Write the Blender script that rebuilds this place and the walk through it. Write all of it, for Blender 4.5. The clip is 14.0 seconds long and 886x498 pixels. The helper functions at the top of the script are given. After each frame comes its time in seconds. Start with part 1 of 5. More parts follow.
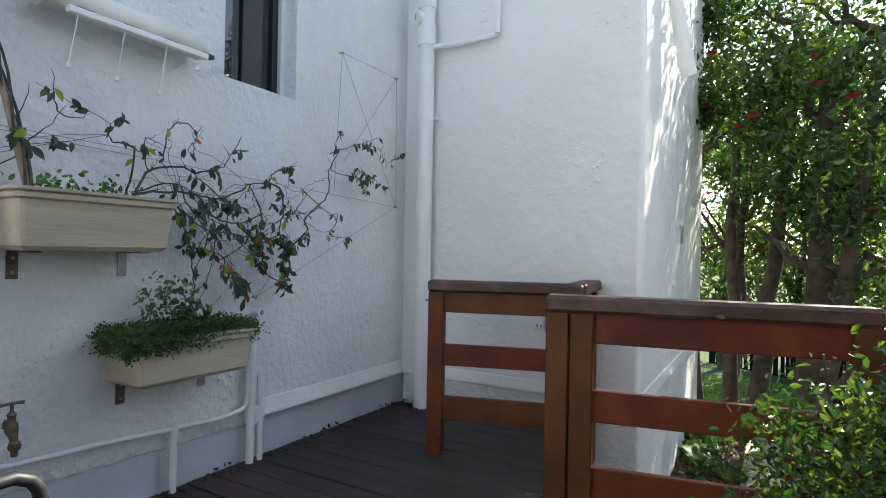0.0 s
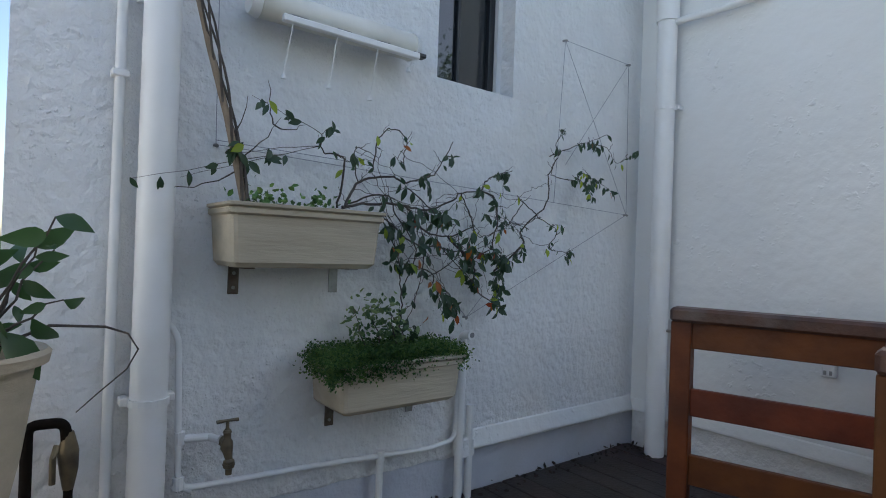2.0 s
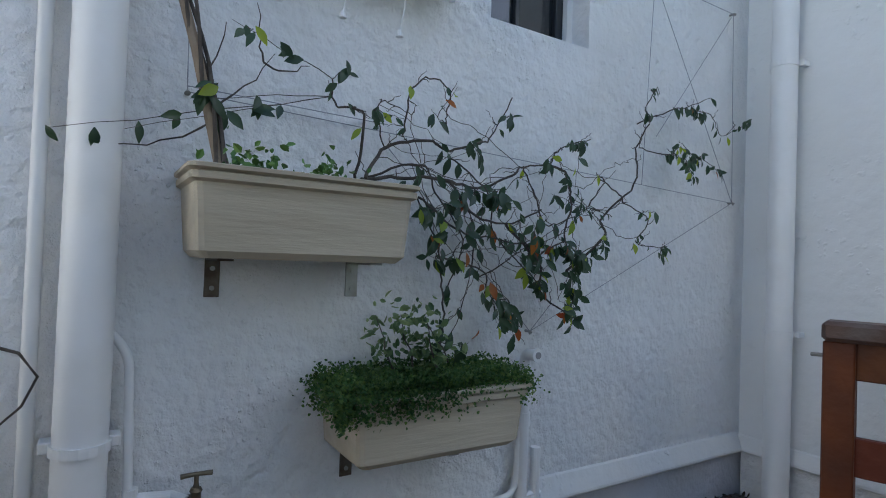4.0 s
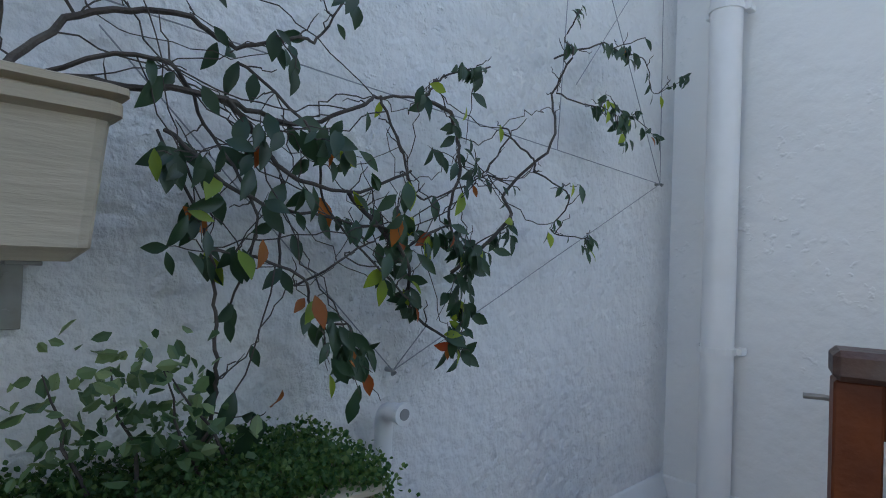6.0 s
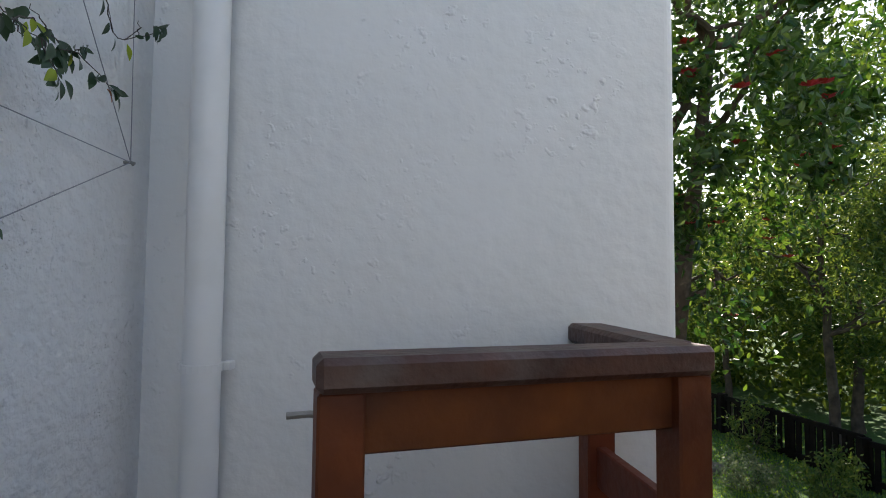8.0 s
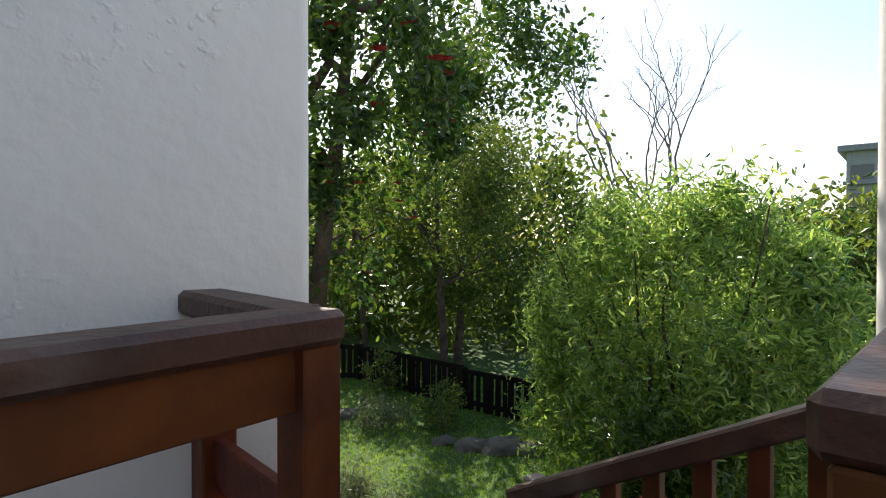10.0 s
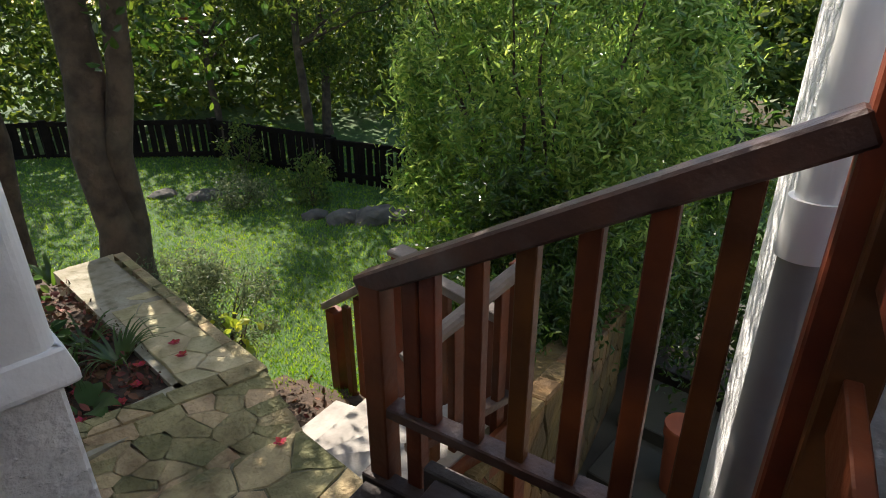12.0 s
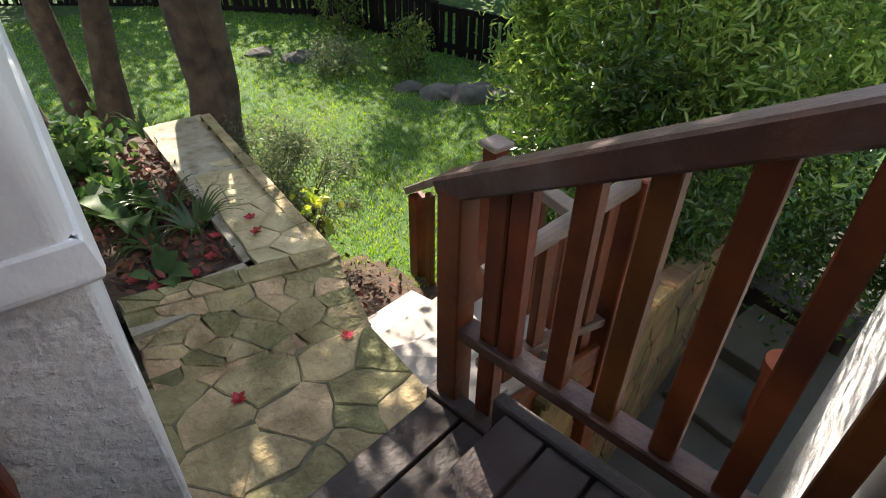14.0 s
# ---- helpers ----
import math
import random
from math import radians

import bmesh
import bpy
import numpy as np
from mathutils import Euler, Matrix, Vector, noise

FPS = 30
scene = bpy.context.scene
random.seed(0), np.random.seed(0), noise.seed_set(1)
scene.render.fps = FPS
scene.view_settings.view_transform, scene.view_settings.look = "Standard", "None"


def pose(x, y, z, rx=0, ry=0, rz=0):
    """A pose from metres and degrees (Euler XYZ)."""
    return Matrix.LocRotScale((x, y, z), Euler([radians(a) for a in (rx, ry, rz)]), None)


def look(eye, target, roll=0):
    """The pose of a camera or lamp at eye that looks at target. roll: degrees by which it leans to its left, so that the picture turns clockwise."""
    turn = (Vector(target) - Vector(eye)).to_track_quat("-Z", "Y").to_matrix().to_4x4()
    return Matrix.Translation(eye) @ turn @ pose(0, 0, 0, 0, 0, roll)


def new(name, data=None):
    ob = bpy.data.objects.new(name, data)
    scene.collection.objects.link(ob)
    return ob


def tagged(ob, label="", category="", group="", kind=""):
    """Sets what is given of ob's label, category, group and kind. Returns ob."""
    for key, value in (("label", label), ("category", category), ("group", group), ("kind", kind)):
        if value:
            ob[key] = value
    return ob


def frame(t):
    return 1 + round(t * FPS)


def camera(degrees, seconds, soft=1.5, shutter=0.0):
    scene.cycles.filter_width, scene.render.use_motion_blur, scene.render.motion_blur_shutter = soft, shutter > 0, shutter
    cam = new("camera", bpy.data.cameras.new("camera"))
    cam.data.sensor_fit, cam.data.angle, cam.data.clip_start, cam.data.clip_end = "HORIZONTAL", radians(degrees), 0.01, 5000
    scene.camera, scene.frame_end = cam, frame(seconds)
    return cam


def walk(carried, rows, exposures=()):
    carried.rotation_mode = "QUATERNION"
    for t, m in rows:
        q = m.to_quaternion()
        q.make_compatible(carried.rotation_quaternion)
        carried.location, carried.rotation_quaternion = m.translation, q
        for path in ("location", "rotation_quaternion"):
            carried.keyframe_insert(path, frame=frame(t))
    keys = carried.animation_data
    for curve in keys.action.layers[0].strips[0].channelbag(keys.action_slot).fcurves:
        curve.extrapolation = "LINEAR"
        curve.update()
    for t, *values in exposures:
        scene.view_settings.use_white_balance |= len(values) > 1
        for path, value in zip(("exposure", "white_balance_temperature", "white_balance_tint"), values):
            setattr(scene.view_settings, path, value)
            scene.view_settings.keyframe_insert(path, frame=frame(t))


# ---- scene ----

# ---------------------------------------------------------------- camera
cam = camera(76.7, 14.0, soft=1.0)
PATH = [
    (0, (2.473, -0.121, 1.163), (1.465, 1.606, 1.174), 1.1),
    (0.5, (2.4, -0.056, 1.176), (1.198, 1.543, 1.185), 1.3),
    (1, (2.334, 0.02, 1.186), (0.969, 1.482, 1.2), 1.5),
    (1.5, (2.26, 0.101, 1.209), (0.784, 1.451, 1.22), 1.7),
    (2, (2.168, 0.212, 1.217), (0.586, 1.435, 1.228), 2.0),
    (2.5, (2.079, 0.289, 1.2), (0.43, 1.422, 1.205), 2.2),
    (2.7, (2.015, 0.329, 1.189), (0.353, 1.441, 1.197), 2.4),
    (4.8, (1.411, 0.816, 1.152), (-0.295, 1.859, 1.187), 2.0),
    (5, (1.334, 0.879, 1.166), (-0.366, 1.932, 1.178), 2.4),
    (5.5, (1.193, 1.019, 1.158), (-0.422, 2.198, 1.186), 2.2),
    (6, (1.067, 1.201, 1.16), (-0.392, 2.568, 1.2), 2.2),
    (6.5, (0.992, 1.325, 1.167), (-0.237, 2.902, 1.216), 2.0),
    (7, (0.91, 1.434, 1.173), (0.16, 3.287, 1.24), 1.7),
    (7.5, (0.918, 1.519, 1.154), (0.568, 3.486, 1.251), 1.1),
    (8, (0.984, 1.628, 1.145), (0.996, 3.625, 1.251), 0.5),
    (8.5, (1.009, 1.69, 1.142), (1.37, 3.654, 1.253), -0.1),
    (9, (1.023, 1.762, 1.143), (1.759, 3.619, 1.244), -0.3),
    (9.2, (1.026, 1.784, 1.142), (1.887, 3.586, 1.234), 0.0),
    (11.3, (1.466, 2.151, 1.030), (2.813, 3.566, 0.600), 0.2),
    (11.5, (1.506, 2.187, 1.003), (2.875, 3.548, 0.481), 0.5),
    (12, (1.602, 2.252, 0.960), (2.952, 3.486, 0.150), -0.2),
    (12.5, (1.710, 2.320, 0.908), (3.000, 3.486, -0.081), -0.3),
    (13, (1.782, 2.385, 0.869), (3.003, 3.506, -0.251), -0.2),
    (13.5, (1.812, 2.449, 0.863), (2.917, 3.636, -0.308), 0.2),
    (14, (1.817, 2.486, 0.874), (2.796, 3.771, -0.305), 0.8),
]
walk(cam, [(t, look(eye, target, roll)) for t, eye, target, roll in PATH],
     exposures=[(0.0, 1.3, 6750, 10), (0.7, 1.2, 6700, 10), (1.5, 1.05, 6600, 10), (2.7, 0.95, 6500, 10), (5.0, 1.2, 6350, 10), (6.5, 1.15, 6350, 10), (7.0, 1.0, 6550, 10), (7.5, 0.92, 6700, 11), (8.6, 0.92, 7000, 13), (9.2, 0.85, 7000, 13), (11.3, 0.8, 6900, 12), (12.5, 1.12, 7000, 15), (14.0, 1.5, 7050, 15)])

# ---------------------------------------------------------------- light
SUN = Vector((0.335, 0.94, 0.81)).normalized()      # towards the sun
world = bpy.data.worlds.new("sky")
scene.world = world
world.use_nodes = True
wn = world.node_tree.nodes
sky = wn.new("ShaderNodeTexSky")
sky.sky_type = "NISHITA"
sky.sun_disc = False
sky.sun_elevation = math.asin(SUN.z)
sky.sun_rotation = math.atan2(SUN.x, SUN.y)
world.node_tree.links.new(sky.outputs[0], wn["Background"].inputs[0])
wn["Background"].inputs[1].default_value = 0.15
sun = new("sun", bpy.data.lights.new("sun", "SUN"))
sun.data.energy, sun.data.angle, sun.data.color = 5.0, radians(0.53), (1.0, 0.95, 0.86)
sun.matrix_world = look((0, 0, 12), Vector((0, 0, 12)) - SUN)

# ---------------------------------------------------------------- materials


def mat(name, base, rough=0.6, second=None, scale=4.0, detail=6.0, bump=0.0, bump_scale=60.0, stain=None, stain_scale=1.2,
        stain_amount=0.4, per_object=0.0, per_island=0.0, metal=0.0, stretch=(1, 1, 1), spec=0.5, coords="Object", bump_dist=0.01, flecks=0.0):
    m = bpy.data.materials.new(name)
    m.use_nodes = True
    n, l = m.node_tree.nodes, m.node_tree.links
    p = n["Principled BSDF"]
    p.inputs["Roughness"].default_value, p.inputs["Metallic"].default_value = rough, metal
    p.inputs["Specular IOR Level"].default_value = spec
    tc = n.new("ShaderNodeTexCoord")
    mp = n.new("ShaderNodeMapping")
    mp.inputs["Scale"].default_value = stretch
    if coords == "World":
        g = n.new("ShaderNodeNewGeometry")
        l.new(g.outputs["Position"], mp.inputs[0])
    else:
        l.new(tc.outputs["Object"], mp.inputs[0])

    def tex(s, d=detail):
        t = n.new("ShaderNodeTexNoise")
        t.inputs["Scale"].default_value, t.inputs["Detail"].default_value = s, d
        l.new(mp.outputs[0], t.inputs["Vector"])
        return t

    def mix(fac, a, b, kind="MIX"):
        x = n.new("ShaderNodeMix")
        x.data_type, x.blend_type = "RGBA", kind
        for sock, v in ((x.inputs[0], fac), (x.inputs[6], a), (x.inputs[7], b)):
            if hasattr(v, "is_linked"):
                l.new(v, sock)
            elif isinstance(v, tuple):
                sock.default_value = (*v[:3], 1)
            else:
                sock.default_value = v
        return x.outputs[2]

    def ramp(v, a, b):
        r = n.new("ShaderNodeMapRange")
        r.inputs[1].default_value, r.inputs[2].default_value = a, b
        l.new(v, r.inputs[0])
        return r.outputs[0]

    col = mix(ramp(tex(scale).outputs[0], 0.35, 0.65), base, second or tuple(c * 0.82 for c in base))
    if stain:
        f = n.new("ShaderNodeMath")
        f.operation = "MULTIPLY"
        f.inputs[1].default_value = stain_amount
        l.new(ramp(tex(stain_scale, 8).outputs[0], 0.5, 0.72), f.inputs[0])
        col = mix(f.outputs[0], col, stain)
    if per_object or per_island:
        hsv = n.new("ShaderNodeHueSaturation")
        src = n.new("ShaderNodeObjectInfo").outputs["Random"] if per_object else n.new("ShaderNodeNewGeometry").outputs["Random Per Island"]
        r = n.new("ShaderNodeMapRange")
        a = per_object or per_island
        r.inputs[3].default_value, r.inputs[4].default_value = 1 - a, 1 + a
        l.new(src, r.inputs[0])
        l.new(r.outputs[0], hsv.inputs["Value"])
        r2 = n.new("ShaderNodeMapRange")
        r2.inputs[3].default_value, r2.inputs[4].default_value = 0.5 + a * 0.08, 0.5 - a * 0.08
        l.new(src, r2.inputs[0])
        l.new(r2.outputs[0], hsv.inputs["Hue"])
        l.new(col, hsv.inputs["Color"])
        col = hsv.outputs[0]
    l.new(col, p.inputs["Base Color"])
    if bump:
        b = n.new("ShaderNodeBump")
        b.inputs["Strength"].default_value, b.inputs["Distance"].default_value = bump, bump_dist
        high = tex(bump_scale, 5).outputs[0]
        if flecks:
            spots = ramp(tex(bump_scale * 2.2, 2).outputs[0], 0.60, 0.74)
            where = ramp(tex(2.2, 3).outputs[0], 0.48, 0.66)
            f1, f2 = n.new("ShaderNodeMath"), n.new("ShaderNodeMath")
            f1.operation, f2.operation = "MULTIPLY", "MULTIPLY_ADD"
            l.new(spots, f1.inputs[0])
            l.new(where, f1.inputs[1])
            l.new(f1.outputs[0], f2.inputs[0])
            f2.inputs[1].default_value = flecks
            l.new(high, f2.inputs[2])
            high = f2.outputs[0]
        l.new(high, b.inputs["Height"])
        l.new(b.outputs[0], p.inputs["Normal"])
    return m


def leaf_mat(name, base, second, rough=0.4, shine=0.5, glow=0.35):
    """A leaf with light coming through it and a tone of its own."""
    m = mat(name, base, rough, second, scale=3.0, per_island=0.45, spec=shine)
    n, l = m.node_tree.nodes, m.node_tree.links
    p = n["Principled BSDF"]
    tr = n.new("ShaderNodeBsdfTranslucent")
    src = p.inputs["Base Color"].links[0].from_socket
    h = n.new("ShaderNodeHueSaturation")
    h.inputs["Hue"].default_value, h.inputs["Value"].default_value, h.inputs["Saturation"].default_value = 0.475, 2.2, 1.1
    l.new(src, h.inputs["Color"])
    l.new(h.outputs[0], tr.inputs[0])
    mx = n.new("ShaderNodeMixShader")
    mx.inputs[0].default_value = glow
    l.new(p.outputs[0], mx.inputs[1])
    l.new(tr.outputs[0], mx.inputs[2])
    l.new(mx.outputs[0], n["Material Output"].inputs[0])
    return m


STUCCO = mat("white_stucco", (0.80, 0.80, 0.79), 0.8, (0.75, 0.75, 0.74), 5.0, bump=0.75, bump_scale=24.0, stain=(0.60, 0.57, 0.50), stain_scale=0.9,
             stain_amount=0.3, coords="World", bump_dist=0.028, flecks=0.34)
SMOOTH = mat("smooth_white_render", (0.80, 0.80, 0.78), 0.6, (0.76, 0.76, 0.74), 2.0, bump=0.8, bump_scale=12.0, stain=(0.64, 0.62, 0.56),
             stain_scale=0.8, stain_amount=0.25, coords="World", bump_dist=0.012, flecks=0.55)
# Greyer and bluer than the stucco above, so the base reads as recessed.
PLINTH = mat("pale_blue_grey_plinth", (0.56, 0.58, 0.63), 0.75, (0.50, 0.52, 0.57), 4.0, bump=0.6, bump_scale=30.0, stain=(0.42, 0.41, 0.38), stain_scale=1.6,
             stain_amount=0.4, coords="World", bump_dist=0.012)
PLASTIC = mat("white_pipe_plastic", (0.80, 0.80, 0.79), 0.35, (0.77, 0.77, 0.75), 6.0, stain=(0.6, 0.58, 0.52), stain_scale=3.0, stain_amount=0.2)
# Grey for the downpipe's shaded lower shaft, hole discs, vent slot and far house.
GREYPIPE = mat("plain_and_shade_grey", (0.30, 0.30, 0.30), 0.5, (0.25, 0.25, 0.25), 5.0, stain=(0.25, 0.24, 0.22), stain_scale=3.0)
WOOD = mat("red_stained_timber", (0.165, 0.043, 0.011), 0.5, (0.082, 0.021, 0.007), 5.0, bump=0.35, bump_scale=30.0, stain=(0.07, 0.025, 0.014),
           stain_scale=4.0, stain_amount=0.5, per_object=0.16, spec=0.28)
GREYWOOD = mat("weathered_rail_top", (0.095, 0.036, 0.019), 0.5, (0.048, 0.020, 0.013), 7.0, bump=0.5, bump_scale=40.0, stain=(0.16, 0.14, 0.125),
               stain_scale=5.0, stain_amount=0.5)
DECK = mat("dark_deck_board", (0.040, 0.024, 0.018), 0.6, (0.022, 0.013, 0.010), 6.0, bump=0.5, bump_scale=50.0, stain=(0.10, 0.085, 0.075),
           stain_scale=3.0, stain_amount=0.45, per_object=0.3)
STONE = mat("sandstone_paving", (0.45, 0.375, 0.19), 0.85, (0.23, 0.18, 0.085), 7.0, bump=1.0, bump_scale=34.0, stain=(0.12, 0.125, 0.05), stain_scale=4.0,
            stain_amount=0.85, per_object=0.42, coords="World", bump_dist=0.02)
# Ochre stone of the yard wall, base lowered to hold the yard's shade.
YARDSTONE = mat("shade_dark_ochre_stone", (0.20, 0.125, 0.042), 0.85, (0.09, 0.056, 0.022), 4.0, bump=0.8, bump_scale=22.0, stain=(0.06, 0.05, 0.025), stain_scale=3.0,
                stain_amount=0.8, per_object=0.25, coords="World", bump_dist=0.02)
DARKROCK = mat("dark_lichened_rock", (0.15, 0.135, 0.11), 0.9, (0.07, 0.062, 0.05), 7.0, bump=1.0, bump_scale=20.0, stain=(0.05, 0.06, 0.03), stain_scale=4.0)
COPING = mat("pale_coping_sandstone", (0.58, 0.50, 0.30), 0.85, (0.40, 0.34, 0.19), 8.0, bump=0.8, bump_scale=26.0, stain=(0.25, 0.23, 0.10), stain_scale=6.0,
             stain_amount=0.6, per_object=0.15, coords="World", bump_dist=0.02)
MORTAR = mat("sandy_mortar", (0.40, 0.37, 0.29), 0.9, (0.28, 0.25, 0.17), 7.0, bump=0.6, bump_scale=50.0, stain=(0.13, 0.12, 0.06), stain_scale=11.0, stain_amount=0.8, coords="World")
JOINT = mat("dark_mossy_joint", (0.17, 0.155, 0.09), 0.95, (0.09, 0.085, 0.045), 9.0, bump=0.6, bump_scale=50.0, stain=(0.30, 0.27, 0.19), stain_scale=7.0, stain_amount=0.7, coords="World")
CONCRETE = mat("cream_planter_concrete", (0.52, 0.46, 0.35), 0.8, (0.42, 0.37, 0.28), 9.0, bump=0.3, bump_scale=60.0, stain=(0.33, 0.25, 0.15),
               stain_scale=4.0, stain_amount=0.6, stretch=(1, 0.16, 1.4))

GLASS_DARK = mat("dark_window_glass", (0.015, 0.018, 0.02), 0.03, (0.012, 0.014, 0.016), 1.0, spec=0.8)
BLACKFRAME = mat("black_window_frame", (0.02, 0.02, 0.022), 0.4, (0.015, 0.015, 0.016), 4.0)
STEEL = mat("galvanised_steel", (0.42, 0.42, 0.40), 0.45, (0.30, 0.29, 0.26), 12.0, metal=0.7, stain=(0.2, 0.14, 0.09), stain_scale=6.0)
RUSTED = mat("rust_stained_steel", (0.20, 0.17, 0.13), 0.6, (0.09, 0.06, 0.04), 18.0, metal=0.3, stain=(0.10, 0.045, 0.02), stain_scale=12.0)
BRASS = mat("tarnished_brass", (0.20, 0.16, 0.10), 0.45, (0.12, 0.10, 0.07), 20.0, metal=0.6)
WIRE = mat("grey_steel_wire", (0.35, 0.36, 0.38), 0.4, metal=0.6)
STEM = mat("brown_vine_stem", (0.095, 0.078, 0.062), 0.8, (0.055, 0.044, 0.036), 20.0, bump=0.5, bump_scale=90.0)
BARK = mat("dark_brown_bark", (0.10, 0.070, 0.047), 0.95, (0.042, 0.029, 0.020), 7.0, bump=1.0, bump_scale=14.0, bump_dist=0.03, stain=(0.12, 0.105, 0.075), stain_scale=2.5)
SOIL = mat("leaf_litter_soil", (0.085, 0.055, 0.037), 0.95, (0.040, 0.027, 0.019), 14.0, bump=1.0, bump_scale=40.0, stain=(0.17, 0.10, 0.06), stain_scale=9.0)
GRASSBASE = mat("lawn_soil_and_grass", (0.055, 0.13, 0.022), 0.9, (0.03, 0.075, 0.014), 9.0, bump=1.0, bump_scale=60.0, stain=(0.10, 0.11, 0.035), stain_scale=2.0)
GRASS = leaf_mat("grass_blade", (0.15, 0.29, 0.035), (0.085, 0.19, 0.022), 0.5, 0.3, 0.4)
# Yard concrete: the dark base colour stands for the shade down there.
YARD = mat("shade_dark_concrete", (0.080, 0.075, 0.055), 0.8, (0.045, 0.042, 0.030), 2.0, bump=0.3, bump_scale=40.0, stain=(0.08, 0.09, 0.06), stain_scale=1.0)
FENCEWOOD = mat("near_black_matte", (0.016, 0.012, 0.009), 0.95, (0.009, 0.007, 0.006), 5.0, spec=0.1, bump=0.4, bump_scale=30.0)
VINELEAF = leaf_mat("dark_vine_leaf", (0.042, 0.082, 0.034), (0.022, 0.048, 0.022), 0.35, 0.5, 0.25)
REDLEAF = leaf_mat("red_autumn_leaf", (0.35, 0.05, 0.025), (0.30, 0.09, 0.02), 0.45, 0.4, 0.3)
HERB = leaf_mat("small_green_herb_leaf", (0.068, 0.14, 0.040), (0.036, 0.085, 0.024), 0.5, 0.3, 0.35)
CAMELLIA = leaf_mat("glossy_camellia_leaf", (0.050, 0.115, 0.020), (0.026, 0.066, 0.013), 0.3, 0.6, 0.38)
SHRUB = leaf_mat("bright_shrub_leaf", (0.20, 0.32, 0.09), (0.12, 0.21, 0.055), 0.24, 0.8, 0.45)
FARLEAF = leaf_mat("woodland_leaf", (0.085, 0.14, 0.028), (0.05, 0.085, 0.02), 0.5, 0.4, 0.4)
PETAL = mat("red_camellia_petal", (0.45, 0.022, 0.03), 0.5, (0.30, 0.012, 0.018), 20.0, per_island=0.25)
TERRACOTTA = mat("terracotta", (0.45, 0.12, 0.05), 0.75, (0.35, 0.09, 0.04), 8.0)
BLUEROCK = mat("grey_roof_far", (0.25, 0.25, 0.26), 0.8)

# ---------------------------------------------------------------- building helpers


def thing(name, label, category, at=(0, 0, 0), group="", kind=""):
    ob = new(name)
    ob.empty_display_size = 0.1
    ob.location = at
    return tagged(ob, label, category, group, kind)


def mesh_of(name, bm, material, smooth=False):
    me = bpy.data.meshes.new(name)
    bm.to_mesh(me)
    bm.free()
    if material:
        me.materials.append(material)
    if smooth:
        for p in me.polygons:
            p.use_smooth = True
        me.set_sharp_from_angle(angle=radians(38))
    return me


def part(name, bm, material, parent=None, label="", smooth=False):
    """Links a bmesh (in world metres) as one mesh object under a thing or part."""
    me = bm if isinstance(bm, bpy.types.Mesh) else mesh_of(name, bm, material, smooth)
    ob = new(name, me)
    if parent:
        ob.parent = parent
        at = Vector((0, 0, 0))
        p = parent
        while p:
            at = at + p.location
            p = p.parent
        ob.location = -at
    if label:
        ob["label"] = label
    return ob


def setting(name, bm, material, label, category, smooth=False):
    return tagged(part(name, bm, material, None, "", smooth), label, category, kind="structure")


def box(x0, y0, z0, x1, y1, z1, bevel=0.0, m=None, bm=None, seg=1):
    out = bm or bmesh.new()
    vs = bmesh.ops.create_cube(out, size=1.0)["verts"]
    s = Matrix.Translation(((x0 + x1) / 2, (y0 + y1) / 2, (z0 + z1) / 2)) @ Matrix.Diagonal((x1 - x0, y1 - y0, z1 - z0, 1))
    bmesh.ops.transform(out, matrix=(m @ s) if m else s, verts=vs)
    if bevel:
        es = list({e for v in vs for e in v.link_edges})
        bmesh.ops.bevel(out, geom=es, offset=bevel, segments=seg, affect="EDGES", profile=0.6)
    return out


def beam(a, b, w, h, bevel=0.004, up=(0, 0, 1), bm=None):
    """A timber of width w (sideways) and height h from a to b; its axis runs through the middle."""
    a, b = Vector(a), Vector(b)
    d = (b - a).normalized()
    side = d.cross(Vector(up)).normalized()
    top = side.cross(d)
    m = Matrix((side, d, top)).transposed().to_4x4()
    m.translation = (a + b) / 2
    return box(-w / 2, -(b - a).length / 2, -h / 2, w / 2, (b - a).length / 2, h / 2, bevel, m, bm)


def tube(points, radius, sides=10, bm=None, caps=True):
    """A pipe or stem along points; radius may be a list."""
    out = bm or bmesh.new()
    pts = [Vector(p) for p in points]
    rings = []
    ref = Vector((0.3, 0.2, 1)).normalized()
    for i, p in enumerate(pts):
        d = (pts[min(i + 1, len(pts) - 1)] - pts[max(i - 1, 0)]).normalized()
        if abs(d.dot(ref)) > 0.95:
            ref = Vector((1, 0.2, 0.1)).normalized()
        u = d.cross(ref).normalized()
        v = d.cross(u)
        r = radius[i] if isinstance(radius, (list, tuple)) else radius
        rings.append([out.verts.new(p + r * (math.cos(k / sides * math.tau) * u + math.sin(k / sides * math.tau) * v)) for k in range(sides)])
    for r0, r1 in zip(rings, rings[1:]):
        for k in range(sides):
            out.faces.new((r0[k], r0[(k + 1) % sides], r1[(k + 1) % sides], r1[k]))
    if caps:
        out.faces.new(rings[0][::-1])
        out.faces.new(rings[-1])
    bmesh.ops.recalc_face_normals(out, faces=out.faces)
    return out


def rounded(points, r=0.06, n=5):
    """Points of a pipe run with its corners rounded."""
    pts = [Vector(p) for p in points]
    out = [pts[0]]
    for a, b, c in zip(pts, pts[1:], pts[2:]):
        p, q = b + (a - b).normalized() * r, b + (c - b).normalized() * r
        for k in range(n + 1):
            t = k / n
            out.append((1 - t) ** 2 * p + 2 * t * (1 - t) * b + t * t * q)
    return out + [pts[-1]]


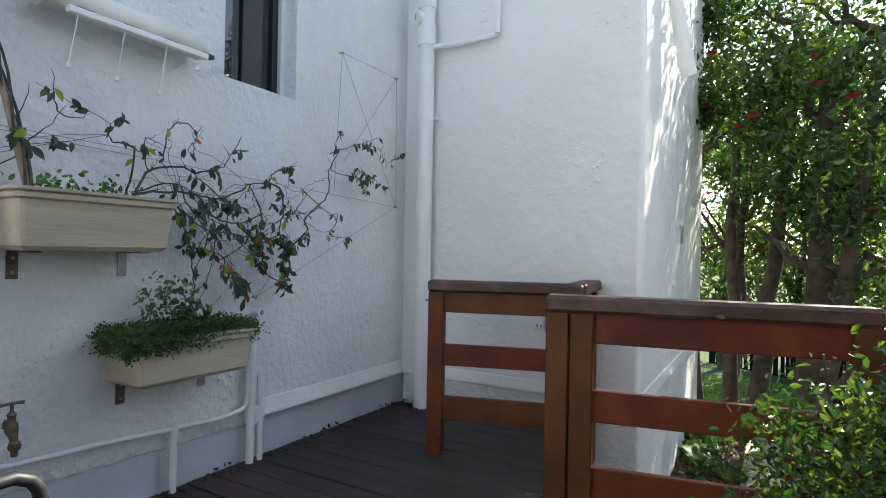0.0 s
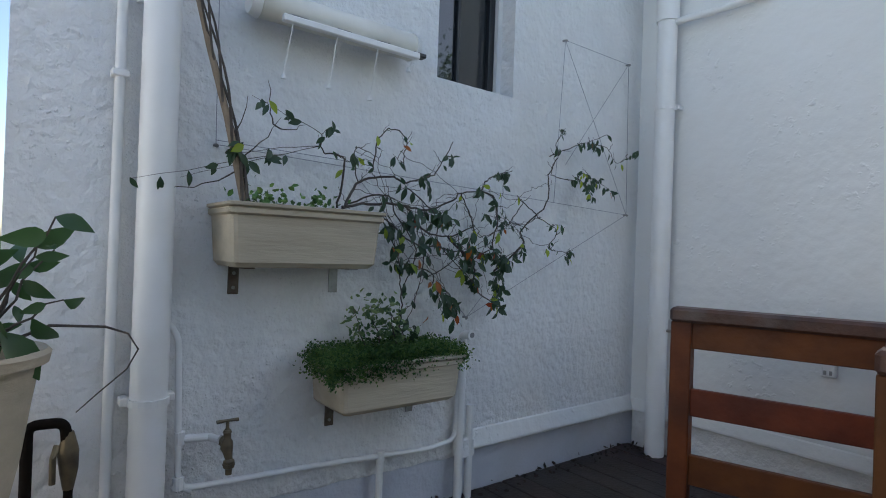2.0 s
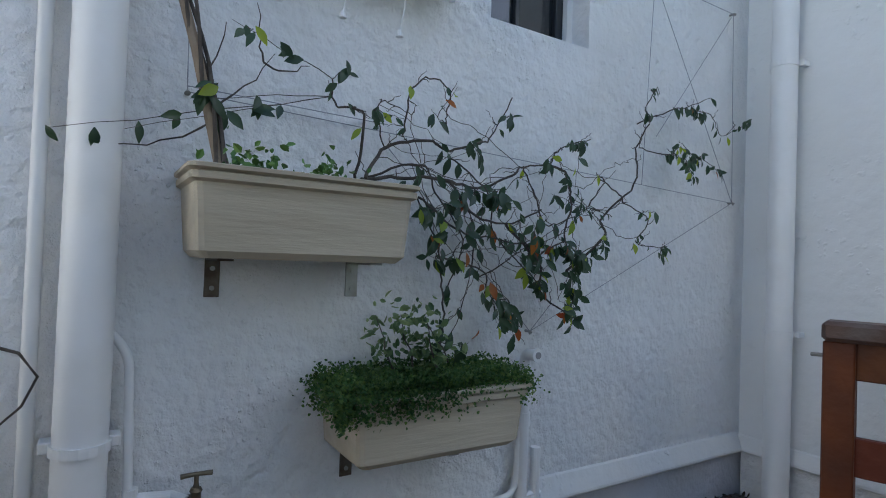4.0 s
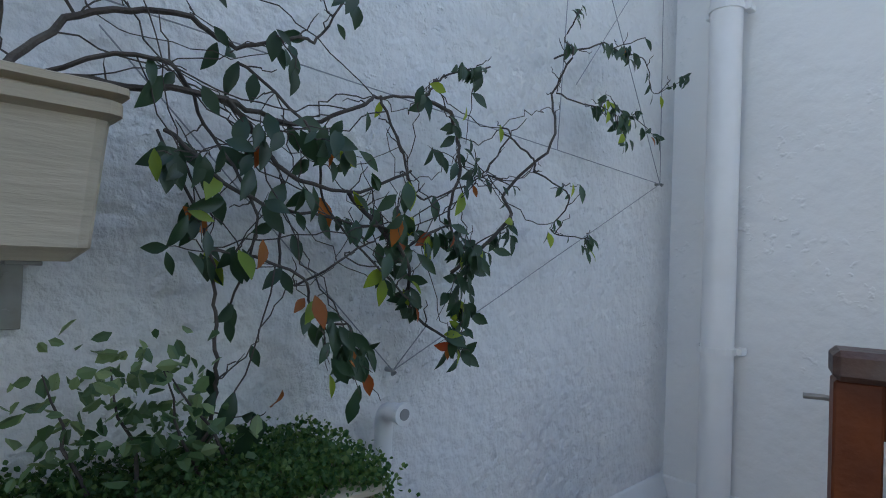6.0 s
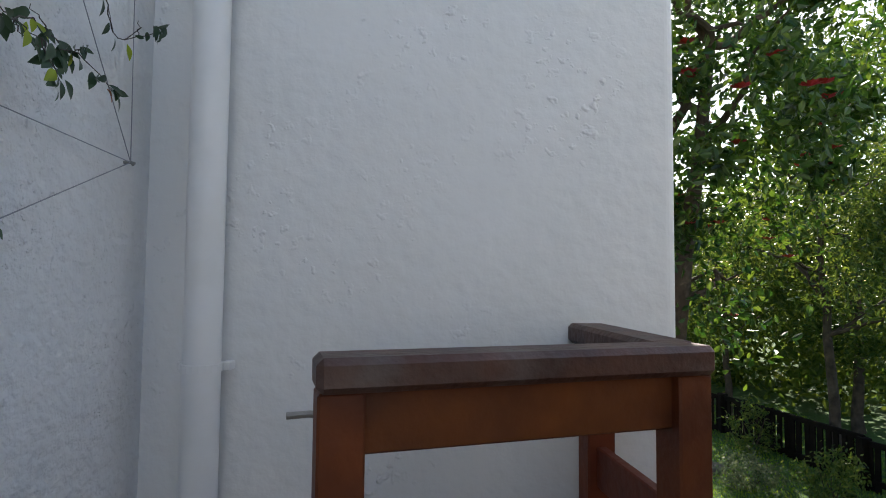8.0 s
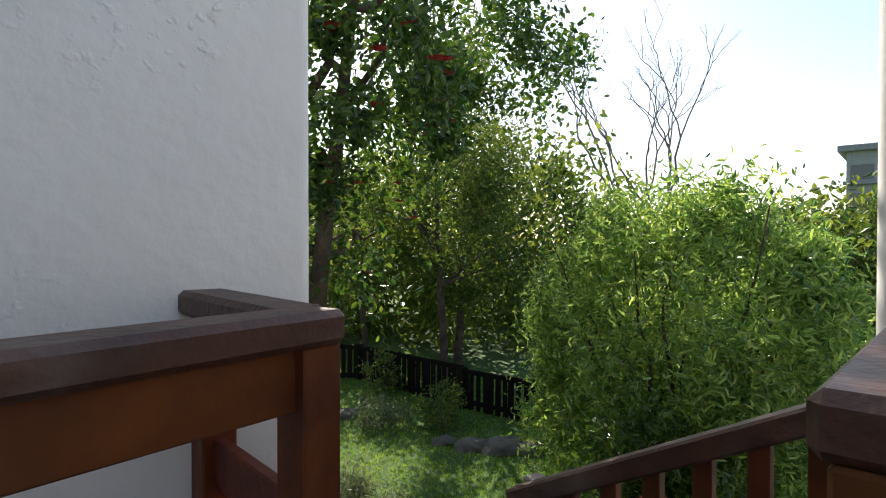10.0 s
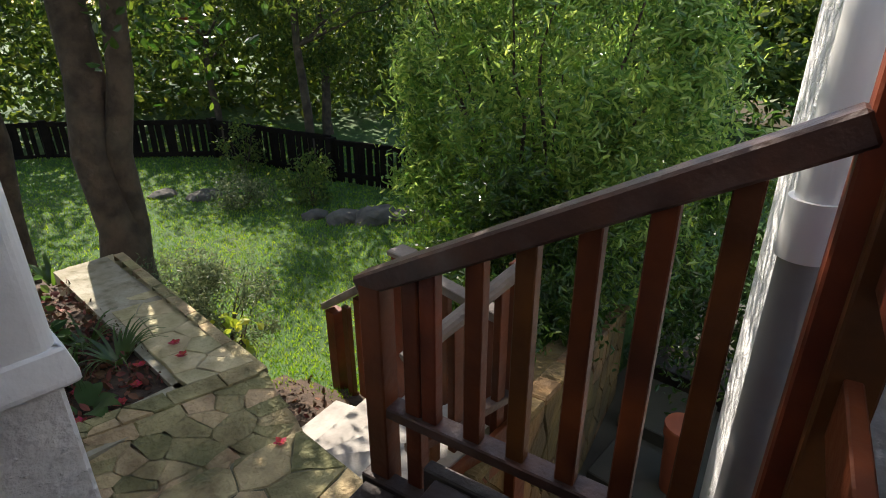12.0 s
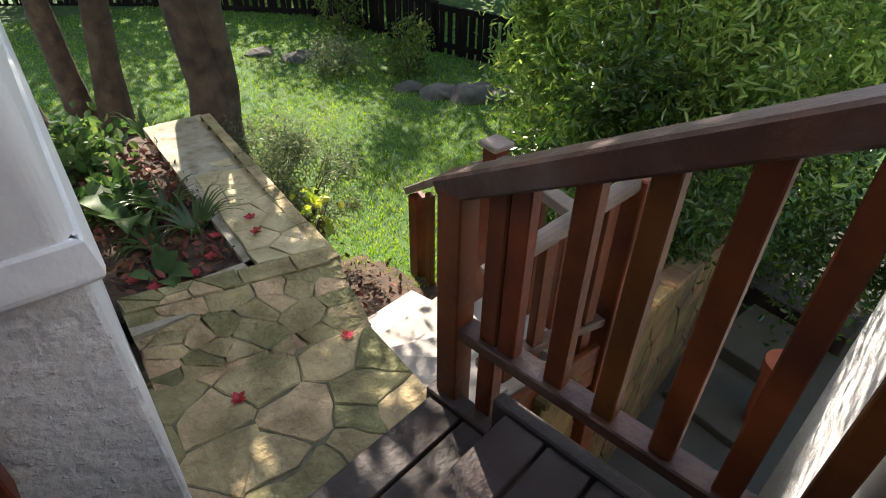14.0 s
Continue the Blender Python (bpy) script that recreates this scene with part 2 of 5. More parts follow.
def wander(a, b, sag=0.0, jitter=0.03, n=8, rng=random):
    a, b = Vector(a), Vector(b)
    out = []
    for i in range(n + 1):
        t = i / n
        p = a.lerp(b, t)
        p.z -= sag * math.sin(math.pi * t)
        if 0 < i < n:
            p += Vector((rng.uniform(-1, 1), rng.uniform(-1, 1), rng.uniform(-1, 1))) * jitter
        out.append(p)
    return out


def leaves(name, centres, size, material, rng, droop=0.0, width=0.4, spread=1.0, normal=None, fold=0.12, facing=0.0):
    """One mesh of many leaves; every leaf is a folded blade of six points with its own direction."""
    n = len(centres)
    c = np.asarray(centres, float)
    d = rng.normal(size=(n, 3)) * spread
    if normal is not None:
        d += np.asarray(normal)
    d[:, 2] -= droop
    d /= np.linalg.norm(d, axis=1)[:, None]
    r = rng.normal(size=(n, 3))
    if facing:
        r += np.asarray((facing, 0, 0))
        s = np.cross(d, r)
    else:
        s = np.cross(d, r)
    s /= np.linalg.norm(s, axis=1)[:, None]
    u = np.cross(s, d)
    L = size * rng.uniform(0.65, 1.3, size=(n, 1))
    w = L * width * 0.5
    k = fold * L
    vs = np.stack([c, c + d * L * 0.35 + s * w + u * k, c + d * L * 0.75 + s * w * 0.75 + u * k * 0.8, c + d * L,
                   c + d * L * 0.75 - s * w * 0.75 + u * k * 0.8, c + d * L * 0.35 - s * w + u * k], 1).reshape(-1, 3)
    i = np.arange(n)[:, None] * 6
    f = np.concatenate([i + np.array([[0, 1, 2, 3]]), i + np.array([[0, 3, 4, 5]])], 1).reshape(-1, 4)
    me = bpy.data.meshes.new(name)
    me.from_pydata(vs.tolist(), [], f.tolist())
    me.materials.append(material)
    return me


def cloud(rng, centre, radius, n, clumps=40, clump=0.28, hollow=0.35, flat=1.0):
    """Leaf places in an uneven crown: clumps scattered over a lumpy ellipsoid, with gaps between."""
    c, r = np.asarray(centre, float), np.asarray(radius, float)
    q = rng.normal(size=(clumps, 3))
    q /= np.linalg.norm(q, axis=1)[:, None]
    q *= (rng.uniform(hollow, 1.0, size=(clumps, 1)) ** 0.6)
    mid = c + q * r
    k = rng.integers(0, clumps, n)
    s = rng.uniform(0.5, 1.4, size=clumps)[k][:, None]
    return mid[k] + rng.normal(size=(n, 3)) * s * clump * np.array([1, 1, flat])


# ---------------------------------------------------------------- house walls
YB, XE = 3.51, 1.79                      # end wall's plane, its outer corner
BAND = 0.295                             # top of the plinth band


def wall_a():
    """The long wall at x = 0 with a deep window opening."""
    bm = bmesh.new()
    y0, y1, z0, z1 = WIN
    for a, b, c, d in ((0.19, y0, BAND, 6.2), (y1, YB + 0.3, BAND, 6.2), (y0, y1, BAND, z0), (y0, y1, z1, 6.2)):
        box(-0.3, a, c, 0.0, b, d, bm=bm)
    bmesh.ops.remove_doubles(bm, verts=bm.verts, dist=0.0005)
    return setting("wall_west", bm, STUCCO, "long white rough-stuccoed house wall with climbing plants", "wall")


WIN = (1.815, 2.325, 2.06, 2.86)
wall_a()
def ragged_skirt():
    """The stucco's lower lip before the plinth, with an uneven broken edge."""
    bm = bmesh.new()
    rows = []
    for k in range(75):
        y = 0.19 + 1.81 * k / 74
        z = 0.214 - 0.02 * (y - 1.0) + 0.012 * noise.noise(Vector((y * 9, 0, 3))) + 0.006 * noise.noise(Vector((y * 31, 5, 0)))
        rows.append([bm.verts.new(p) for p in ((-0.02, y, BAND), (0.0, y, BAND), (0.002, y, z + 0.012), (-0.006, y, z), (-0.02, y, z - 0.002))])
    for a, b in zip(rows, rows[1:]):
        for j in range(4):
            bm.faces.new((a[j], a[j + 1], b[j + 1], b[j]))
    bmesh.ops.recalc_face_normals(bm, faces=bm.faces)
    return bm


setting("skirt_west", ragged_skirt(), STUCCO, "uneven lower edge of the white stucco above the wall base", "wall", True)
setting("plinth_west", box(-0.3, 0.2, -1.2, -0.014, YB + 0.3, BAND - 0.004), PLINTH, "recessed pale blue-grey wall base above the deck", "wall")


def weathered_band(ring, z0, z1, low, top):
    """A plaster band with a sloping face along an open line of (x, y, nx, ny): nx, ny point out of the wall."""
    bm = bmesh.new()
    rows = []
    for x, y, nx, ny in ring:
        rows.append([bm.verts.new((x + nx * o, y + ny * o, z)) for o, z in ((-0.03, z0), (low - 0.006, z0), (low, z0 + 0.008), (low, z0 + 0.018), (top, z1 - 0.006), (top - 0.006, z1), (-0.03, z1))])
    for a, b in zip(rows, rows[1:]):
        for k in range(6):
            bm.faces.new((a[k], a[k + 1], b[k + 1], b[k]))
    bm.faces.new(rows[0])
    bm.faces.new(rows[-1][::-1])
    bmesh.ops.recalc_face_normals(bm, faces=bm.faces)
    return bm


setting("trim_west", weathered_band([(0.0, 2.075, 1, 0), (0.0, YB - 0.03, 1, 0)], BAND - 0.075, BAND + 0.022, 0.034, 0.008), SMOOTH, "projecting white plaster band along the wall base", "trim")


def wall_b():
    """The end wall and its side, with a rounded outer corner, down to the garden."""
    bm = bmesh.new()
    r = 0.04
    ring = [(0.0, YB)]
    for k in range(7):
        a = -math.pi / 2 + k / 6 * math.pi / 2
        ring.append((XE - r + r * math.cos(a), YB + r + r * math.sin(a)))
    ring += [(XE, 6.9), (0.0, 6.9)]
    lo = [bm.verts.new((x, y, BAND)) for x, y in ring]
    hi = [bm.verts.new((x, y, 6.2)) for x, y in ring]
    for k in range(len(ring)):
        j = (k + 1) % len(ring)
        bm.faces.new((lo[k], lo[j], hi[j], hi[k]))
    bm.faces.new(hi)
    bm.faces.new(lo[::-1])
    return setting("wall_north", bm, SMOOTH, "tall smooth white rendered end wall of the house", "wall", )


wall_b()
setting("plinth_north", box(0.0, YB + 0.012, -2.6, XE - 0.012, 6.88, BAND - 0.075, 0.01), STUCCO, "white rendered wall base below the plaster band", "wall")
setting("trim_north", weathered_band([(0.0, YB, 0, -1), (XE - 0.01, YB, 0, -1), (XE, YB, 0.8, -0.8), (XE, YB + 0.01, 1, 0), (XE, 6.88, 1, 0)], BAND - 0.078, BAND + 0.008, 0.024, 0.010), SMOOTH, "white plaster band round the base of the end wall", "trim")
# the rest of the house, which closes the yard to the south and east
setting("wall_south", box(-0.6, -3.3, -2.6, 5.6, -3.0, 2.9), STUCCO, "white stuccoed house wall that closes the yard", "wall")
D0, D1 = Vector((2.93, 2.24, 0)), Vector((4.75, 2.84, 0))


def wall_d():
    bm = bmesh.new()
    ring = [D0, D1, Vector((5.6, 0.2, 0)), Vector((5.6, -3.0, 0)), Vector((5.2, -3.0, 0)), Vector((3.0, -1.0, 0))]
    lo = [bm.verts.new((p.x, p.y, -2.75)) for p in ring]
    hi = [bm.verts.new((p.x, p.y, 3.4)) for p in ring]
    for k in range(len(ring)):
        j = (k + 1) % len(ring)
        bm.faces.new((lo[k], lo[j], hi[j], hi[k]))
    bm.faces.new(hi)
    bm.faces.new(lo[::-1])
    bmesh.ops.recalc_face_normals(bm, faces=bm.faces)
    return bm


setting("wall_east", wall_d(), STUCCO, "white stuccoed wing of the house beside the stairs", "wall")
setting("wall_return", box(-0.9, -3.0, -1.2, -0.62, 0.16, 1.0, 0.02), STUCCO, "low white stuccoed parapet beyond the house corner", "wall")

# ---------------------------------------------------------------- ground

def lawn_z(x, y):
    """Height of the garden: the lawn, and the rise towards the foot of the stairs."""
    z = -1.75 + 0.04 * noise.noise(Vector((x * 0.5, y * 0.5, 0))) + 0.02 * (y - 9)
    up = max(0.0, 1 - math.hypot((x - 3.1) / 1.3, (y - 4.4) / 1.7))
    yard = min(1.0, max(0.0, (3.36 + 0.2236 * (x - 2.98) + 0.27 - y) / 0.16)) * (1.0 if x > 2.6 else 0.0)
    z = z + 0.36 * up
    return z * (1 - yard) - 2.75 * yard


def ground():
    bm = bmesh.new()
    bmesh.ops.create_grid(bm, x_segments=200, y_segments=200, size=13)
    for v in bm.verts:
        v.co += Vector((9.0, 11.0, 0))
        v.co.z = lawn_z(v.co.x, v.co.y)
    bmesh.ops.delete(bm, geom=[v for v in bm.verts if v.co.y < 2.0 and v.co.x < 5.6], context="VERTS")
    ring = [(-4, -2), (22, -2), (22, 24), (-4, 24)]
    out = [(-900, -900), (900, -900), (900, 900), (-900, 900)]
    a = [bm.verts.new((x, y, -2.0)) for x, y in ring]
    b = [bm.verts.new((x, y, -2.2)) for x, y in out]
    for k in range(4):
        bm.faces.new((a[k], b[k], b[(k + 1) % 4], a[(k + 1) % 4]))
    return setting("ground", bm, GRASSBASE, "sunlit green lawn with worn earthy patches", "lawn", True)


ground()

# ---------------------------------------------------------------- deck
def deck_boards():
    base = tagged(new("deck"), "dark weathered timber deck of long boards", "deck", kind="structure")
    w, gap = 0.14, 0.006
    y = -2.98
    k = 0
    while y < YB - 0.01:
        y1 = min(y + w, YB - 0.012)
        x1 = 2.90 if y < 1.98 else (1.653 if y < 2.85 else 1.45)
        part("deck_board", box(0.0, y, -0.03, x1, y1 - gap, random.uniform(-0.002, 0.002), 0.004), DECK, base)
        y += w
        k += 1
    # Solid near-black sheets under the boards put the gaps' shade into colour.
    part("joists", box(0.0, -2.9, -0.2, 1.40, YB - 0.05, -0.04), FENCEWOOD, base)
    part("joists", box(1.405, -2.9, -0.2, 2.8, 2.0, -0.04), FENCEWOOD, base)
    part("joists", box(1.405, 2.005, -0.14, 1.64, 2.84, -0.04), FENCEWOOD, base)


deck_boards()

# ---------------------------------------------------------------- railings


def post(parent, x, y, z0, z1, w=0.09, name="post", turn=0.0, material=None):
    m = Matrix.Translation((x, y, 0)) @ Matrix.Rotation(turn, 4, "Z")
    return part(name, box(-w / 2, -w / 2, z0, w / 2, w / 2, z1, 0.005, m), material or WOOD, parent)


P1, P2, RET, R1, R2 = Vector((0.797, 2.697, 0)), Vector((1.545, 2.925, 0)), Vector((1.48, 3.49, 0)), Vector((1.74, 2.07, 0)), Vector((2.76, 2.27, 0))


def horizontal_railing(label, a, b, tops, first, last):
    t = thing("deck_railing", label, "railing", a)
    d = (b - a).normalized()
    turn = math.atan2(d.y, d.x)
    up = Vector((0, 0, 1))
    part("top_rail", beam(a - d * 0.047 + up * 0.968, b + d * 0.047 + up * 0.968, 0.122, 0.066, 0.013), GREYWOOD, t)
    for z, h in ((0.875, 0.122), (0.568, 0.124), (0.26, 0.136)):
        part("rail", beam(a + up * z, b + up * z, 0.032, h), WOOD, t)
    for f in first:
        p = a + d * f
        post(t, p.x, p.y, -0.15, 0.936, 0.088, turn=turn)
    for f in last:
        p = b - d * f
        post(t, p.x, p.y, -0.15, 0.936, 0.088, turn=turn)
    return t


horizontal_railing("red-brown stained timber railing with three horizontal boards", P1, P2, 1.0, (0.0,), (0.0,))
horizontal_railing("short timber railing that ties into the white end wall", P2 + (RET - P2).normalized() * 0.08, RET, 1.0, (), (0.06,))
horizontal_railing("red-brown stained timber railing with doubled end post", R1, R2, 1.0, (0.0, 0.095), (0.0,))

# ---------------------------------------------------------------- upper stairs
TURN = radians(10)                      # the stairs stand askew to the house


def askew(u, v, z=0.0):
    """From the stairs' own axes (u across, v down the flight) to the world."""
    return Vector((u * math.cos(TURN) - v * math.sin(TURN), u * math.sin(TURN) + v * math.cos(TURN), z))


ASKEW = Matrix.Rotation(TURN, 4, "Z")
SU0, SU1 = 2.02, 3.083                  # the treads' ends
LAND, STEP = -0.43, -0.60               # the half landing and the step below it


def upper_stairs():
    # Joists and riser are near-black: the shade below the treads is coloured in.
    t = thing("timber_stairs", "dark timber stairs with thick treads down from the deck", "stairs", askew(2.6, 2.4, LAND))
    for k in range(2):
        part("landing_board", box(1.655, 1.99 + 0.146 * k, -0.036, 2.735, 2.13 + 0.146 * k, -0.002 + 0.001 * k, 0.005), DECK, t)
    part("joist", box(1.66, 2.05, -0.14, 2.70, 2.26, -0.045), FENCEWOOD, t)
    part("tread", box(SU0 - 0.08, 1.79, -0.255, SU1, 2.112, -0.215, 0.006, ASKEW), DECK, t)
    for k in range(4):
        v = 2.104 + 0.1463 * k
        part("landing_board", box(SU0, v, LAND - 0.042, SU1 + random.uniform(-0.004, 0.002), v + 0.136, LAND + random.uniform(-0.002, 0.002), 0.005, ASKEW), DECK, t)
    for k in range(2):
        v = 2.694 + 0.147 * k
        part("tread", box(SU0, v, STEP - 0.042, SU1, v + 0.136, STEP + random.uniform(-0.002, 0.002), 0.005, ASKEW), DECK, t)
    part("edge_strip", box(3.084, 1.86, LAND - 0.12, 3.135, 2.73, LAND + 0.012, 0.006, ASKEW), DECK, t)
    part("edge_strip", box(3.084, 2.732, STEP - 0.12, 3.15, 3.0, STEP + 0.018, 0.006, ASKEW), DECK, t)
    for u in (2.35, 2.85):
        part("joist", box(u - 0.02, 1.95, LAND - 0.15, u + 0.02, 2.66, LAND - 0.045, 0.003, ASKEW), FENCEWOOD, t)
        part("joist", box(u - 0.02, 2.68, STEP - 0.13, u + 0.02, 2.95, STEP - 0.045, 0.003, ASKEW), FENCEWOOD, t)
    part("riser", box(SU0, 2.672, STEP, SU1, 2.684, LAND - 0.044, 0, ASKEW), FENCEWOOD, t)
    return t


upper_stairs()
RU = 3.152                              # the railing's line along the stairs


def rail_z(v):
    """Top of the sloping handrail."""
    return 0.438 - 0.535 * (v - 2.522)


def stair_railing():
    t = thing("stair_railing", "red-brown timber stair railing with upright balusters", "railing", askew(RU, 2.0))
    part("handrail", beam(askew(RU, 1.83, rail_z(1.83) - 0.036), askew(RU, 2.985, rail_z(2.985) - 0.036), 0.088, 0.070, 0.008), GREYWOOD, t)
    part("bottom_rail", box(RU - 0.038, 1.85, -0.315, RU + 0.038, 2.905, -0.272, 0.005, ASKEW), GREYWOOD, t)
    for v in (1.993, 2.135, 2.284, 2.437, 2.582, 2.735):
        part("baluster", box(RU - 0.022, v - 0.028, -0.273, RU + 0.022, v + 0.028, rail_z(v) - 0.055, 0.004, ASKEW), WOOD, t)
    part("newel_post", box(RU - 0.045, 2.893, -0.95, RU + 0.035, 2.975, rail_z(2.93) - 0.045, 0.005, ASKEW), WOOD, t)
    part("newel_post", box(RU - 0.018, 2.772, -0.95, RU + 0.035, 2.832, rail_z(2.80) - 0.05, 0.005, ASKEW), WOOD, t)
    return t


stair_railing()
t_ = thing("corner_post", "tall dark timber post at the head of the stairs", "post", askew(3.165, 1.80))
part("shaft", box(3.115, 1.752, -2.7, 3.215, 1.845, 0.93, 0.006, ASKEW), WOOD, t_)

# ---------------------------------------------------------------- pipes and fittings on the house


def pipe_clip(parent, x, y, z, r, side):
    """A pipe clip: a ring with two lugs."""
    bm = tube([(x, y, z - 0.012), (x, y, z + 0.012)], r + 0.006, 20)
    for s in (-1, 1):
        if side == "y":
            box(x + s * (r + 0.012) - 0.014, y + r * 0.2, z - 0.014, x + s * (r + 0.012) + 0.014, y + r * 1.1, z + 0.014, 0.003, bm=bm)
        else:
            box(x - r * 1.1, y + s * (r + 0.012) - 0.014, z - 0.014, x - r * 0.2, y + s * (r + 0.012) + 0.014, z + 0.014, 0.003, bm=bm)
    return part("clip", bm, PLASTIC, parent)


def soil_pipe():
    x, y, r = 0.235, 3.42, 0.058
    t = thing("soil_pipe", "white plastic soil pipe up the inner corner of the house", "pipe", (x, y, 0))
    part("shaft", tube([(x, y, 0.0), (x, y, 5.5)], r, 24), PLASTIC, t, smooth=True)
    for z in (0.86, 2.16):
        pipe_clip(t, x, y, z, r, "y")
    part("socket", tube([(x, y, 2.70), (x, y, 2.86)], r + 0.010, 24), PLASTIC, t, smooth=True)
    part("socket", tube([(x, y, 2.98), (x, y, 3.10)], r + 0.010, 24), PLASTIC, t, smooth=True)
    inspection = part("access_cap", tube([(x - 0.03, y - 0.03, 2.90), (x - 0.05, y - 0.09, 2.90)], 0.05, 20), PLASTIC, t)
    part("cap_hole", tube([(x - 0.045, y - 0.089, 2.90), (x - 0.051, y - 0.093, 2.90)], 0.026, 16), GREYPIPE, inspection)
    part("branch", tube(rounded([(x, y, 2.69), (0.5, 3.45, 2.69), (0.79, 3.46, 2.70), (0.80, 3.46, 3.6)], 0.03), 0.021, 14), PLASTIC, t, smooth=True)


soil_pipe()


def downpipe():
    x, y, r = 0.09, 0.595, 0.058
    t = thing("downpipe", "wide white downpipe on the stuccoed wall", "pipe", (x, y, 0))
    part("shaft", tube([(x, y, 0.0), (x, y, 5.5)], r, 28), PLASTIC, t, smooth=True)
    pipe_clip(t, x, y, 0.685, r, "x")
    pipe_clip(t, x, y, 2.85, r, "x")


downpipe()
t_ = thing("conduit", "slim white painted conduit up the stuccoed wall", "pipe", (0.03, 0.485, 0.3))
part("tube", tube([(0.03, 0.485, 0.0), (0.03, 0.485, 2.02), (0.035, 0.42, 2.25), (0.035, 0.3, 2.6)], 0.017, 12), PLASTIC, t_, smooth=True)
part("saddle", box(0.0, 0.458, 1.76, 0.052, 0.512, 1.785, 0.004), PLASTIC, t_)


def flexible_hose():
    t = thing("flexible_hose", "white ribbed flexible hose joining the conduit", "hose", (0.05, 0.45, 2.1))
    a = rounded([(0.05, 0.535, 2.02), (0.055, 0.515, 2.12), (0.055, 0.47, 2.30), (0.05, 0.44, 2.6)], 0.06)
    part("tube", tube(a, 0.010, 10), PLASTIC, t, smooth=True)
    for p, q in zip(a, a[1:]):
        p, q = Vector(p), Vector(q)
        n = max(1, int((q - p).length / 0.012))
        for k in range(n):
            c = p.lerp(q, k / n)
            d = (q - p).normalized() * 0.0025
            part("rib", tube([c - d, c + d], 0.0135, 10), PLASTIC, t)


flexible_hose()


def water_pipes():
    t = thing("water_pipe", "white painted copper water pipe along the wall base", "pipe", (0.04, 1.2, 0.3))
    run = [(0.05, 0.60, 0.99), (0.05, 0.69, 0.90), (0.05, 0.705, 0.36), (0.05, 0.73, 0.345), (0.045, 1.2, 0.325), (0.045, 1.80, 0.285), (0.045, 1.965, 0.30), (0.045, 1.975, 0.55)]
    part("tube", tube(rounded(run, 0.05, 4), 0.0115, 12), PLASTIC, t, smooth=True)
    for p in ((0.05, 0.705, 0.53), (0.05, 0.705, 0.37), (0.045, 1.54, 0.302)):
        part("tee", tube([(p[0], p[1], p[2] - 0.022), (p[0], p[1], p[2] + 0.022)], 0.019, 12), PLASTIC, t)
    part("drop", tube([(0.045, 1.54, 0.30), (0.045, 1.54, 0.0)], 0.016, 12), PLASTIC, t)
    part("tap_arm", tube([(0.05, 0.705, 0.525), (0.06, 0.80, 0.52), (0.10, 0.83, 0.515)], 0.014, 12), PLASTIC, t)
    v = thing("waste_pipe", "white capped waste pipe beside the lower planter", "pipe", (0.05, 2.0, 0))
    part("shaft", tube([(0.05, 1.99, 0.0), (0.05, 1.99, 0.79)], 0.021, 16), PLASTIC, v, smooth=True)
    part("socket", tube([(0.05, 1.99, 0.55), (0.05, 1.99, 0.60)], 0.025, 16), PLASTIC, v)
    part("elbow", tube(rounded([(0.05, 1.99, 0.77), (0.05, 1.99, 0.815), (0.115, 1.99, 0.82)], 0.03), 0.021, 16), PLASTIC, v, smooth=True)
    part("cap_ring", tube([(0.112, 1.99, 0.82), (0.122, 1.99, 0.82)], 0.025, 18), PLASTIC, v)
    part("hole", tube([(0.1215, 1.99, 0.82), (0.124, 1.99, 0.82)], 0.013, 14), GREYPIPE, v)
    part("shaft", tube([(0.05, 2.055, 0.0), (0.05, 2.055, 0.46)], 0.019, 14), PLASTIC, v)
    part("collar", box(0.0, 1.985, 0.20, 0.065, 2.085, 0.30, 0.01), STUCCO, v)


water_pipes()


def tap():
    x, y, z = 0.115, 0.85, 0.50
    t = thing("garden_tap", "tarnished brass garden tap on the wall pipe", "tap", (x, y, z))
    part("body", tube([(x, y, z + 0.052), (x, y, z + 0.044), (x, y, z + 0.040), (x, y, z + 0.022), (x, y, z + 0.008), (x, y, z - 0.012), (x + 0.006, y + 0.003, z - 0.03), (x + 0.012, y + 0.005, z - 0.052)],
                      [0.012, 0.016, 0.013, 0.013, 0.021, 0.022, 0.016, 0.0125], 16), BRASS, t, smooth=True)
    part("inlet", tube([(x - 0.03, y - 0.018, z + 0.014), (x - 0.005, y - 0.004, z + 0.002)], [0.015, 0.017], 12), BRASS, t, smooth=True)
    part("spindle", tube([(x, y, z + 0.05), (x, y, z + 0.062), (x, y, z + 0.082)], [0.009, 0.006, 0.006], 10), BRASS, t)
    part("handle", tube([(x, y - 0.038, z + 0.084), (x, y - 0.03, z + 0.085), (x, y, z + 0.086), (x, y + 0.03, z + 0.085), (x, y + 0.038, z + 0.084)], [0.007, 0.0065, 0.0055, 0.0065, 0.007], 10), BRASS, t, smooth=True)
    ring = part("hose_nozzle", tube([(x + 0.012, y + 0.005, z - 0.050), (x + 0.013, y + 0.005, z - 0.056), (x + 0.013, y + 0.005, z - 0.078), (x + 0.013, y + 0.005, z - 0.084), (x + 0.013, y + 0.005, z - 0.104)],
                                    [0.014, 0.0195, 0.0195, 0.0125, 0.011], 16), BRASS, t, smooth=True)
    part("nozzle_collar", tube([(x + 0.013, y + 0.005, z - 0.064), (x + 0.013, y + 0.005, z - 0.070)], 0.0215, 16), BRASS, ring)


tap()


